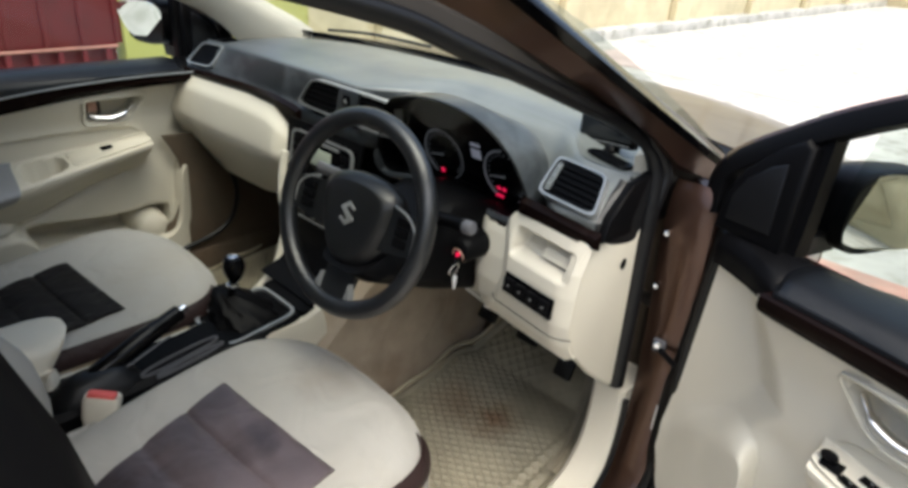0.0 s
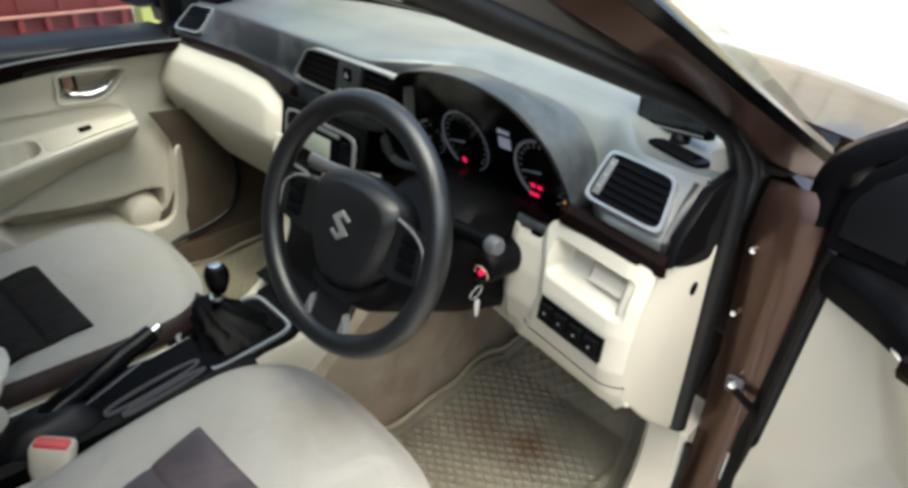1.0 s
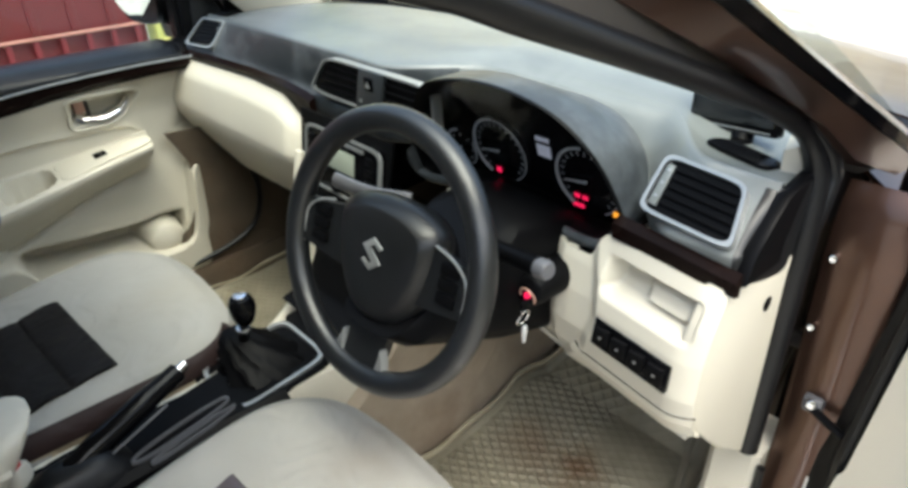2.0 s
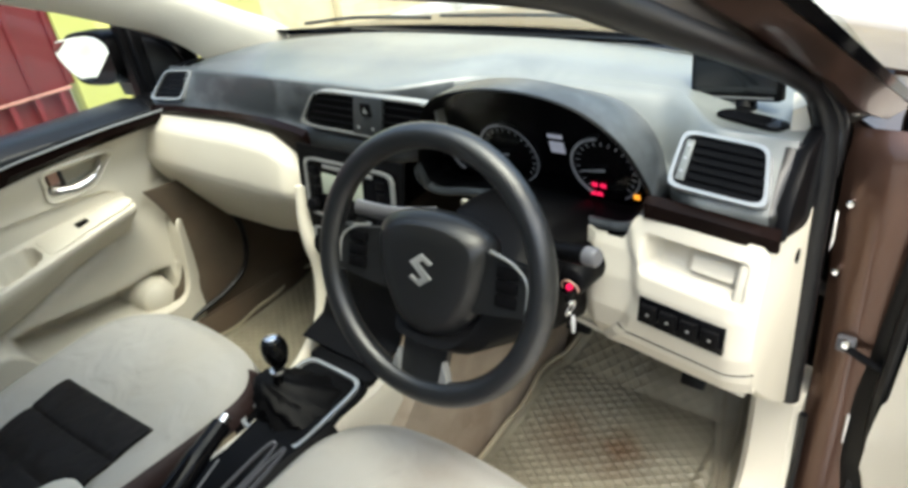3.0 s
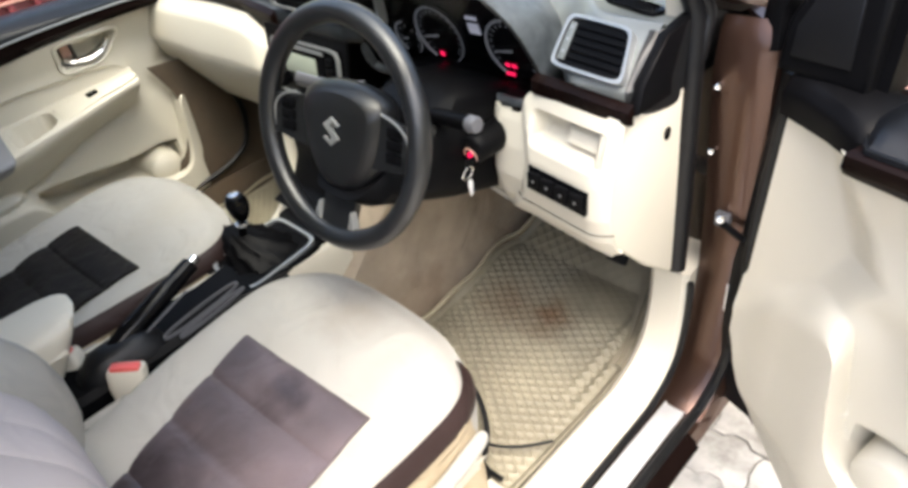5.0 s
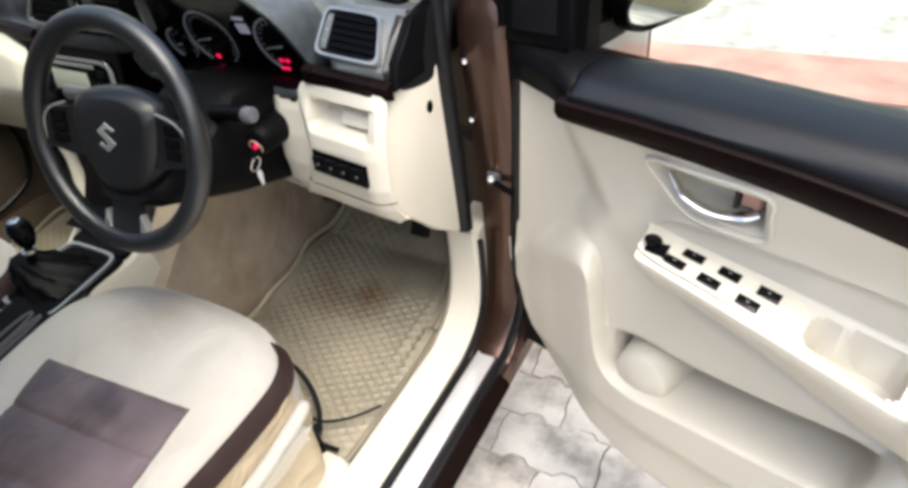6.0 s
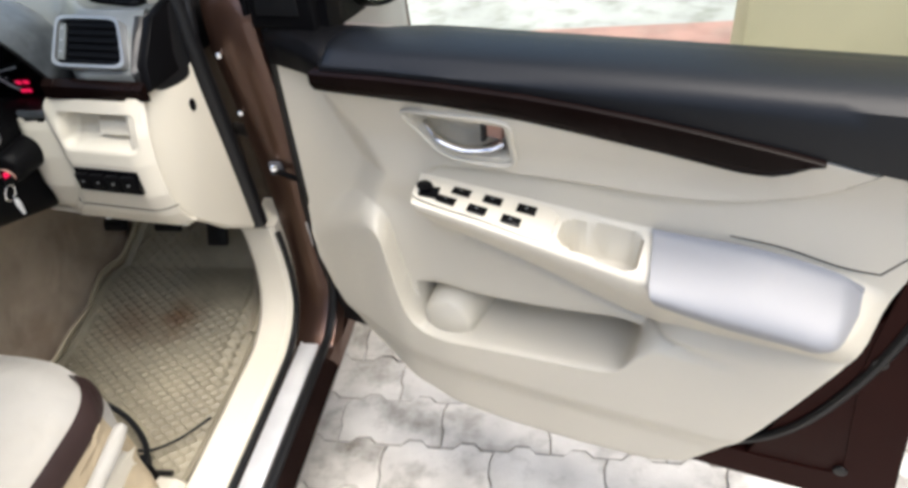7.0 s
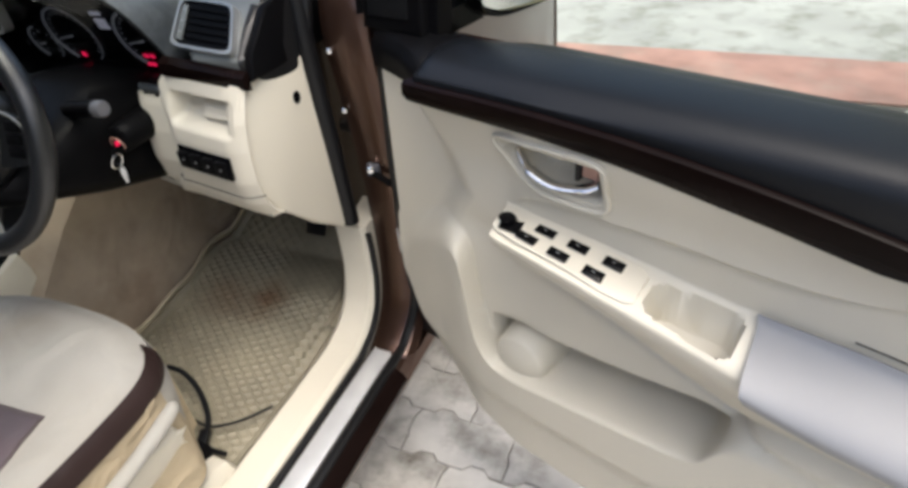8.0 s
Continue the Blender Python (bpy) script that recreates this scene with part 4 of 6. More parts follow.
mm = Matrix.Translation((0.575, 0.462, 1.078)) @ Matrix.Rotation(radians(-4), 4, "Y") @ Matrix.Rotation(radians(-8), 4, "X") @ Matrix.Rotation(radians(-6), 4, "Z")
part("case", box(-0.058, 0.058, -0.006, 0.012, -0.037, 0.037, 0.003), BLACK, monitor, m=mm)
part("screen", box(-0.053, 0.053, -0.0075, -0.005, -0.027, 0.032, 0.001), SCREEN, monitor, "dark glass screen", m=mm)
part("bottom_strip", box(-0.050, 0.050, -0.0078, -0.0055, -0.0335, -0.0315, 0), SILVER, monitor, m=mm)
part("stand", tube([(0.59, 0.466, 1.045), (0.592, 0.45, 1.030)], [0.012, 0.014], 12), BLACK, monitor)
part("foot", disc(Matrix.Translation((0.592, 0.45, 1.034)), 0.015, 0.008, 20, 0.002), BLACK, monitor)


# ---- steering wheel and column ----
wheel = thing("steering_wheel", "black three-spoke steering wheel with silver inserts", "steering wheel", (0.349, 0.085, 0.934))
TILT_W = radians(18.5)
WM = Matrix.Translation((0.3506, 0.0827, 0.9314)) @ Matrix.Rotation(radians(4), 4, "Z") @ Matrix.Rotation(radians(90) - TILT_W, 4, "X")
R = 0.158
part("rim", tube([(R * math.cos(a), R * math.sin(a), 0) for a in [k * math.tau / 72 for k in range(72)]], 0.0158, 16, True), LEATHER, wheel, "black leather rim", m=WM)
part("hub_pad", loft([[(a, b, c) for a, b in curve2([(-0.082, 0.040), (-0.05, 0.062), (0, 0.068), (0.05, 0.062), (0.082, 0.040), (0.078, -0.01), (0.062, -0.05), (0.035, -0.085), (0, -0.095), (-0.035, -0.085), (-0.062, -0.05), (-0.078, -0.01)], 4, True)] if k == 1 else [(a * k, b * k - 0.004 * (1 - k), c) for a, b in curve2([(-0.082, 0.040), (-0.05, 0.062), (0, 0.068), (0.05, 0.062), (0.082, 0.040), (0.078, -0.01), (0.062, -0.05), (0.035, -0.085), (0, -0.095), (-0.035, -0.085), (-0.062, -0.05), (-0.078, -0.01)], 4, True)]
    for k, c in ((0.92, -0.045), (1, -0.03), (1.0, -0.016), (0.97, -0.008), (0.80, 0.005), (0.76, 0.0065), (0.5, 0.009), (0.2, 0.010))]), HUB, wheel, "black airbag pad", m=WM)
MARK = [(0, 1), (-0.88, 0.38), (0.22, -0.40), (-0.18, -0.66), (-0.62, -0.36), (-0.88, -0.55), (0, -1), (0.88, -0.38), (-0.22, 0.40), (0.18, 0.66), (0.62, 0.36), (0.88, 0.55)]
badge = prism(MARK, lambda a, b, c: (0.0195 * a, 0.0205 * b, c), 0.004, 0.0120, 0.0008)
part("emblem", badge, SILVER, wheel, "chrome badge", m=WM)
for sx in (1, -1):
    part("spoke", loft([[(sx * x, y + h, z), (sx * x, y + h, z + 0.012), (sx * x, y - h, z + 0.012), (sx * x, y - h, z)] for x, y, h, z in ((0.06, -0.002, 0.040, -0.02), (0.10, -0.002, 0.034, -0.016), (0.13, 0.0, 0.030, -0.012), (0.156, 0.002, 0.028, -0.006))]), HUB, wheel, "black spoke with buttons", m=WM)
    for k in range(3):
        part("wheel_button", box(sx * 0.112 - 0.014, sx * 0.112 + 0.014, 0.012 - k * 0.017, 0.026 - k * 0.017, -0.006, 0.0015, 0.002), BLACK, wheel, m=WM)
    part("spoke_insert", tube(curve([(sx * 0.088, 0.040, 0.002), (sx * 0.120, 0.030, 0.002), (sx * 0.139, 0.010, 0.002), (sx * 0.138, -0.030, 0.0)], 6), 0.0019, 8, flat=0.8), SILVER, wheel, "silver spoke insert", m=WM)
    part("spoke_insert", prism([(sx * 0.033, -0.112), (sx * 0.036, -0.112), (sx * 0.039, -0.128), (sx * 0.046, -0.143), (sx * 0.028, -0.147), (sx * 0.031, -0.134)], lambda a, b, c: (a, b, c), -0.008, 0.004, 0.002), SILVER, wheel, "silver lower spoke insert", m=WM)
part("lower_spoke", loft([[(-w, y, z), (-w, y, z + 0.012), (w, y, z + 0.012), (w, y, z)] for y, w, z in ((-0.06, 0.050, -0.025), (-0.10, 0.034, -0.020), (-0.13, 0.033, -0.013), (-0.155, 0.042, -0.006))]), HUB, wheel, "black lower spoke", m=WM)
part("boss", disc(Matrix.Translation((0, -0.01, -0.06)), 0.06, 0.05, 28, 0.006), BLACK, wheel, m=WM)

column = thing("steering_column", "black steering column shroud with stalks", "steering column", (0.36, 0.2, 0.85))
part("shroud", loft([[Vector((0.355 + w * a, y + 0.1 * b, z + h * b)) for a, b in ring2(0, 0, 1, 1, 0.45, 28)] for y, z, w, h in ((0.145, 0.892, 0.060, 0.045), (0.165, 0.886, 0.080, 0.056), (0.23, 0.866, 0.092, 0.062), (0.30, 0.835, 0.095, 0.062), (0.42, 0.79, 0.09, 0.06))]), BLACK, column, "black column shroud")
part("lock_boss", loft([[Vector((0.458 + w * a, y + 0.2 * b * w, 0.858 + w * b)) for a, b in ring2(0, 0, 1, 1, 1, 24)] for y, w in ((0.30, 0.025), (0.245, 0.023), (0.232, 0.021), (0.228, 0.016))]), BLACK, column)
part("stalk", tube([(0.42, 0.205, 0.918), (0.465, 0.195, 0.928), (0.510, 0.187, 0.936)], [0.011, 0.0115, 0.0125], 14), BLACK, column, "black indicator stalk")
part("stalk_tip", tube([(0.508, 0.1873, 0.9355), (0.522, 0.1848, 0.938), (0.526, 0.184, 0.9385)], [0.0120, 0.0118, 0.009], 16), GREY, column, "grey stalk end cap")
part("stalk", tube(curve([(0.27, 0.20, 0.93), (0.22, 0.165, 0.937), (0.165, 0.15, 0.945)], 5), 0.008, 10, flat=1.5), GREY, column, "grey wiper stalk")
part("lock_ring", tube([(0.461 + 0.012 * math.cos(a), 0.2265 - 0.003 * math.sin(a), 0.853 + 0.012 * math.sin(a)) for a in [k * math.tau / 24 for k in range(24)]], 0.0014, 6, True), AMBER, column, "amber lock ring")
part("lock_glow", disc(look((0.461, 0.2258, 0.854), (0.461, -1, 1.1)), 0.005, 0.003, 16, 0.001), RED_LIGHT, column, "red lit key lock")
key = thing("car_key", "car key in the ignition with a steel ring", "key", (0.468, 0.22, 0.858))
part("key_head", box(0.463, 0.469, 0.208, 0.228, 0.842, 0.853, 0.002), BLACK, key, "black key head")
part("key_ring", tube([(0.474 + 0.004 * math.sin(a), 0.204 + 0.010 * math.cos(a), 0.838 + 0.012 * math.sin(a)) for a in [k * math.tau / 24 for k in range(24)]], 0.0012, 6, True), CHROME, key, "steel key ring")
part("spare_key", prism([(-0.003, 0), (0.003, 0), (0.0045, -0.008), (0.002, -0.026), (-0.002, -0.026), (-0.0045, -0.008)], lambda a, b, c: (0.478 + c, 0.203 + a, 0.828 + b), -0.0015, 0.0015, 0.0005), STEEL, key, "steel spare key")

# pedals
for name, x, w, z, lb in (("clutch_pedal", 0.285, 0.026, 0.53, "black rubber clutch pedal"), ("brake_pedal", 0.41, 0.030, 0.53, "black rubber brake pedal"), ("accelerator_pedal", 0.525, 0.022, 0.53, "black rubber accelerator pedal on a steel arm")):
    pd = thing(name, lb, "pedal", (x, 0.55, z))
    part("pad", box(-w, w, -0.008, 0.008, -0.03 if name[0] != "a" else -0.06, 0.03, 0.005), RUBBER, pd, m=Matrix.Translation((x, 0.555, z)) @ Matrix.Rotation(radians(-30), 4, "X"))
    part("arm", tube([(x, 0.54, z + 0.01), (x, 0.58, z + 0.12), (x, 0.60, z + 0.26)], 0.009, 8), STEEL, pd)
    for k in range(3):
        part("pad_rib", box(-w * 0.8, w * 0.8, -0.011, -0.007, -0.02 + 0.016 * k, -0.012 + 0.016 * k, 0.001), RUBBER, pd, m=Matrix.Translation((x, 0.555, z)) @ Matrix.Rotation(radians(-30), 4, "X"))


# ---- seats ----
SEAT_OUT = curve2([(-0.232, -0.10), (-0.222, 0.0), (-0.168, 0.070), (-0.07, 0.094), (0.08, 0.094), (0.17, 0.074), (0.235, 0.025), (0.255, -0.06), (0.255, -0.22), (0.25, -0.46), (0, -0.48), (-0.19, -0.46), (-0.218, -0.28)], 6, True)


def seat_top(x, y):
    e = max(abs(x) / 0.25, 0)
    return 0.616 + 0.004 * noise.noise((x * 7, y * 9, 1)) + 0.012 * e * e + 0.026 * step(-0.25, 0.02, y) * (1 - 0.5 * e * e) - 0.03 * step(-0.2, -0.45, y)


def car_seat(cx, dy, patch, label):
    seat = thing("front_seat", label, "car seat", (cx, -0.2 + dy, 0.33), "front seats")

    def at(k, z):
        return [Vector((cx + a * k, -0.19 + dy + (b + 0.19) * k, z)) for a, b in SEAT_OUT]
    rings = [at(0.93, 0.40), at(0.98, 0.46), at(1.0, 0.52), at(1.012, 0.562), at(1.004, 0.590)]
    for k in (0.98, 0.955, 0.92, 0.88, 0.84, 0.72, 0.55, 0.35, 0.12):
        drop = 0.026 * step(0.80, 1.0, k) ** 1.8
        rings.append([Vector((cx + a * k, -0.19 + dy + (b + 0.19) * k, seat_top(a * k, -0.19 + (b + 0.19) * k) - drop)) for a, b in SEAT_OUT])
    part("cushion", loft(rings), FABRIC, seat, "cream fabric seat cushion")

    def patch_at(s, t):
        y = (-0.116 if cx > 0 else -0.146) + 0.018 * s - t * (0.34 if cx > 0 else 0.31)
        lean = max(0.0, -0.11 - y)
        x0, x1 = (-0.123 + 0.24 * lean, 0.168 + 0.14 * lean) if cx > 0 else (-0.102 + 0.10 * lean, 0.176 + 0.06 * lean)
        x = x0 + (x1 - x0) * s
        groove = min(abs((t * 4.2) % 1), abs(1 - (t * 4.2) % 1))
        z = seat_top(x, y) + 0.005 - 0.004 * math.exp(-(groove / 0.05) ** 2) + 0.003 * math.exp(-((groove - 0.5) / 0.3) ** 2)
        return Vector((cx + x, y + dy, z + 0.0015 * noise.noise((x * 30, y * 30, cx))))
    part("centre_panel", grid(patch_at, 28, 60, 0.006), patch, seat, "brown pleated leatherette panel")
    # brown band round the near edge
    edge = [(a, b) for a, b in curve2([(0.165, 0.070), (0.215, 0.045), (0.247, 0.0), (0.256, -0.08), (0.256, -0.22), (0.252, -0.46)], 8)]
    n = len(edge)
    top = 0.970 if cx > 0 else 0.960
    part("edge_band", loft([[Vector((cx + a * k, -0.19 + dy + (b + 0.19) * k, z - 0.02 * step(0.15, 0, i / n))) for k, z in ((1.004, 0.594), (1.020, 0.596), (1.018, 0.606), (1.004, 0.617), (0.986, 0.625), (top, 0.630), (top - 0.01, 0.608))] for i, (a, b) in enumerate(edge)]), BAND, seat, "brown edge band")
    # loose skirt on the side
    part("skirt", grid(lambda s, t: Vector((cx + 0.258 - 0.075 * step(0.82, 1.0, s) ** 1.5 + 0.012 * t + 0.007 * math.sin(s * 21 + 3 * t) * t, dy - 0.46 + 0.53 * s, 0.598 - 0.18 * t)), 40, 10, 0.005), SKIRT, seat, "loose yellowish cover skirt")
    if cx > 0:
        part("side_shield", prism(curve2([(-0.47, 0.42), (-0.2, 0.415), (-0.06, 0.425), (-0.015, 0.45), (0.002, 0.49), (-0.004, 0.525), (-0.03, 0.548), (-0.2, 0.552), (-0.47, 0.556)], 3, True), lambda a, b, c: (cx + c - 0.25 * (0.57 - b) * step(0.25, 0.28, c), a + dy, b), 0.235, 0.282, 0.012, 4), CREAM, seat, "cream plastic seat shield")
        part("lift_lever", tube(curve([(cx + 0.280, -0.34, 0.560), (cx + 0.284, -0.22, 0.560), (cx + 0.283, -0.10, 0.567), (cx + 0.279, -0.02, 0.578), (cx + 0.275, 0.006, 0.583)], 6), [0.010] * 10 + [0.0115] * 9 + [0.011, 0.0105, 0.010, 0.009, 0.007, 0.004], 12, flat=0.8), FABRIC, seat, "cream seat height lever")
        part("rail_cover", loft([[(cx + 0.19, y, 0.33), (cx + 0.19, y, z), (cx + 0.21, y, z + 0.008), (cx + 0.255, y, z + 0.006), (cx + 0.268, y, z - 0.01), (cx + 0.27, y, 0.33)] for y, z in ((-0.4, 0.38), (-0.1, 0.38), (0.02, 0.378), (0.045, 0.37), (0.055, 0.35))]), CREAM, seat, "cream seat rail cover")
    for sx in (-0.2, 0.2):
        part("rail", box(cx + sx - 0.025, cx + sx + 0.025, -0.5 + dy, 0.05 + dy, 0.33, 0.41, 0.006), BLACK, seat)

    def lean(h):
        return dy - 0.112 + lerp(h + 0.602, ((0.60, -0.354), (0.64, -0.347), (0.69, -0.344), (0.75, -0.354), (0.78, -0.366), (0.81, -0.384), (0.84, -0.403), (0.88, -0.428), (1.0, -0.488), (1.24, -0.58)))

    def back(h, k=1.0, inset=0.0):
        w = (0.255 - 0.06 * h * h / 0.36) * k
        y0, z0 = lean(h), 0.58 + h
        out = []
        for i in range(40):
            c, s = math.cos(i * math.tau / 40), math.sin(i * math.tau / 40)
            x = w * math.copysign(abs(c) ** 0.5, c)
            d = 0.062 * k * math.copysign(abs(s) ** 0.6, s)
            if s > 0:
                d += 0.05 * step(0.45, 0.85, abs(x) / w) * min(1, s * 1.6) * k - inset
            out.append(Vector((cx + x, y0 + d, z0 + 0.2 * d)))
        return out
    part("backrest", loft([back(0.0, 0.9), back(0.025), back(0.05), back(0.08), back(0.11), back(0.14), back(0.17), back(0.20), back(0.23), back(0.26), back(0.30), back(0.38), back(0.50), back(0.57, 0.95), back(0.60, 0.8), back(0.612, 0.4)]), FABRIC, seat, "cream fabric backrest")
    part("back_panel", grid(lambda s, t: Vector((cx - 0.115 + 0.23 * s, lean(0.02 + 0.46 * t) + 0.066 + 0.006 * abs(math.sin(s * math.pi * 3)) ** 0.5, 0.60 + 0.46 * t + 0.014)), 48, 24, 0.006), GREY_FABRIC, seat, "grey pleated backrest panel")
    part("headrest", loft([[Vector((cx + a, -0.70 + dy + b, z)) for a, b in ring2(0, 0, w, d, 0.6, 24)] for w, d, z in ((0.08, 0.03, 1.21), (0.12, 0.045, 1.23), (0.125, 0.05, 1.30), (0.11, 0.045, 1.36), (0.06, 0.02, 1.38))]), FABRIC, seat)
    for sx in (-0.05, 0.05):
        part("headrest_post", tube([(cx + sx, -0.66 + dy, 1.15), (cx + sx, -0.69 + dy, 1.24)], 0.006, 8), CHROME, seat)
    return seat


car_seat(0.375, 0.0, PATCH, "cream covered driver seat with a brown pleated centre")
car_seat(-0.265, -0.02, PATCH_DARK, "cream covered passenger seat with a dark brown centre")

# ---- centre console ----
console = thing("centre_console", "black and cream centre console with gear lever", "console", (0.05, -0.1, 0.5))
part("body", loft([[(0.066 + a * w, y, 0.50 + b * h) for a, b in ((-1, -0.4), (-1, 0.75), (-0.85, 1), (0.85, 1), (1, 0.75), (1, -0.4))] for y, w, h in ((-0.85, 0.062, 0.10), (-0.4, 0.062, 0.098), (-0.06, 0.066, 0.10), (0.02, 0.076, 0.102), (0.12, 0.090, 0.104), (0.16, 0.095, 0.12))]), CREAM, console, "cream console body")


def console_at(a, b, c):
    return Vector((0.052 + a, 0.035 + b, 0.603 + 0.10 * b + c))


part("top_panel", loft([[(x0, y, 0.50), (x0, y, z), (x0 + 0.004, y, z + 0.004), (x1 - 0.012, y, z + 0.004), (x1, y, z - 0.006), (x1 + 0.002, y, 0.50)] for y, x0, x1, z in ((-0.5, 0.022, 0.131, 0.598), (-0.1, 0.022, 0.133, 0.601), (-0.03, 0.01, 0.14, 0.602), (0.03, -0.005, 0.145, 0.604))]), BLACK, console, "black console top")
part("gear_plate", prism(ring2(0, 0, 0.082, 0.10, 0.4, 32), console_at, -0.02, 0.004, 0.002), BLACK, console, "black gear plate")
part("gear_frame", frame_of(ring2(0, 0.0, 0.073, 0.084, 0.3, 36), ring2(0, 0.0, 0.067, 0.078, 0.3, 36), console_at, 0.002, 0.010), SILVER, console, "silver gear surround")
lever = part("gear_boot", loft([[console_at(-0.008 * i + 0.001 * k + (w + (0.005 if i % 2 else 0)) * a * (1 + 0.10 * math.sin(9 * math.atan2(b, a) + i)), -0.004 * i + (w + (0.005 if i % 2 else 0)) * b * (1 + 0.10 * math.sin(9 * math.atan2(b, a) + i)), z) for a, b in ring2(0, 0, 1, 1.1, 0.8, 48)] for i, (k, w, z) in enumerate(((0, 0.057, 0.003), (0, 0.048, 0.014), (0, 0.044, 0.024), (0, 0.036, 0.034), (0, 0.030, 0.044), (0, 0.020, 0.054), (0, 0.013, 0.062)))]), BLACK, console, "black leatherette gear boot")
part("lever_rod", tube([(0.030, 0.020, 0.655), (0.037, 0.025, 0.70)], 0.008, 10), BLACK, lever, "black lever rod")
part("collar", disc(Matrix.Translation((0.0335, 0.0225, 0.678)), 0.0125, 0.010, 20, 0.002), CHROME, lever, "chrome lever collar")
part("gear_knob", loft([[Vector((0.039 + r * a, 0.026 + r * b, z)) for a, b in ring2(0, 0, 1, 1, 1, 20)] for r, z in ((0.010, 0.690), (0.015, 0.697), (0.0195, 0.708), (0.0215, 0.720), (0.0205, 0.732), (0.016, 0.741), (0.007, 0.745))]), GLOSS, lever, "glossy black gear knob")
part("knob_cap", disc(Matrix.Translation((0.039, 0.026, 0.7445)), 0.011, 0.004, 20, 0.002), CHROME, lever, "chrome knob cap")
part("front_tray", prism(ring2(0.05, 0.145, 0.08, 0.028, 0.4, 24), lambda a, b, c: (a, b, 0.612 + c), -0.02, 0.006, 0.002), BLACK, console, "black front tray")
part("brake_slot", prism(ring2(0.070, -0.19, 0.050, 0.125, 0.35, 32), lambda a, b, c: (a, b, 0.596 + c), -0.02, 0.006, 0.003), BLACK, console, "black hand brake recess")
for x, y, w, d in ((0.100, -0.125, 0.012, 0.080), (0.122, -0.115, 0.007, 0.070)):
    part("tray_trim", frame_of(ring2(0, 0, w, d, 0.8, 32), ring2(0, 0, w - 0.0018, d - 0.003, 0.8, 32), lambda a, b, c: (x + a - 0.16 * b, y + b, 0.606 + c), -0.002, 0.005), GREY, console, "grey rim of a console tray")
brake = part("hand_brake", tube(curve([(0.085, -0.30, 0.607), (0.075, -0.23, 0.634), (0.055, -0.15, 0.652), (0.040, -0.095, 0.662)], 5), [0.019] * 6 + [0.018] * 5 + [0.016] * 5, 14), GLOSS, console, "black hand brake lever")
part("release_button", tube([(0.040, -0.096, 0.662), (0.035, -0.080, 0.666)], [0.009, 0.008], 12), CHROME, brake, "chrome release button")
part("brake_trim", tube(curve([(0.105, -0.27, 0.612), (0.095, -0.2, 0.632), (0.075, -0.13, 0.642)], 5), 0.0018, 6), GREY, brake)
part("brake_boot", loft([[Vector((0.088 + w * a, -0.27 + 1.9 * w * b, z)) for a, b in ring2(0, 0, 1, 1, 0.7, 20)] for w, z in ((0.040, 0.60), (0.036, 0.613), (0.030, 0.62), (0.026, 0.63), (0.016, 0.636))]), RUBBER, console, "black hand brake gaiter")
rest_box = part("armrest_box", loft([[(0.02 + a * w, y + 0.12 * (b - 1) * 0.3, 0.655 + 0.055 * b) for a, b in ring2(0, 0, 1, 1, 0.5, 28)] for y, w in ((-0.283, 0.030), (-0.288, 0.046), (-0.298, 0.058), (-0.32, 0.066), (-0.45, 0.070), (-0.62, 0.070))]), CREAM, console, "cream centre armrest box")
part("lid_seam", box(-0.051, 0.091, -0.62, -0.33, 0.664, 0.667, 0), CREAM_FOLD, rest_box)

for x, y, tl in ((0.148, -0.288, 10), (0.028, -0.34, -6)):
    bk = thing("seat_belt_buckle", "cream seat belt buckle with a red release button", "buckle", (x, y, 0.56), "belt buckles")
    mm = Matrix.Translation((x, y, 0.588)) @ Matrix.Rotation(radians(52), 4, "Z") @ Matrix.Rotation(radians(tl), 4, "Y") @ Matrix.Rotation(radians(-12), 4, "X") @ Matrix.Scale(1.05, 4)
    part("case", loft([[(w * a, d * b, z) for a, b in ring2(0, 0, 1, 1, 0.4, 24)] for w, d, z in ((0.018, 0.011, -0.09), (0.021, 0.013, -0.02), (0.026, 0.016, 0.0), (0.027, 0.017, 0.03), (0.025, 0.015, 0.037))]), CREAM, bk, m=mm)
    part("release_button", box(-0.021, 0.021, -0.013, 0.005, 0.034, 0.044, 0.003), RED, bk, "red release button", m=mm)


# ---- mats ----
def mat_height(x, y):
    return 0.338 + 0.34 / 0.26 * 0.9 * max(0, y - 0.57) * 0.8 + 0.03 * step(0.3, 0.56, y)


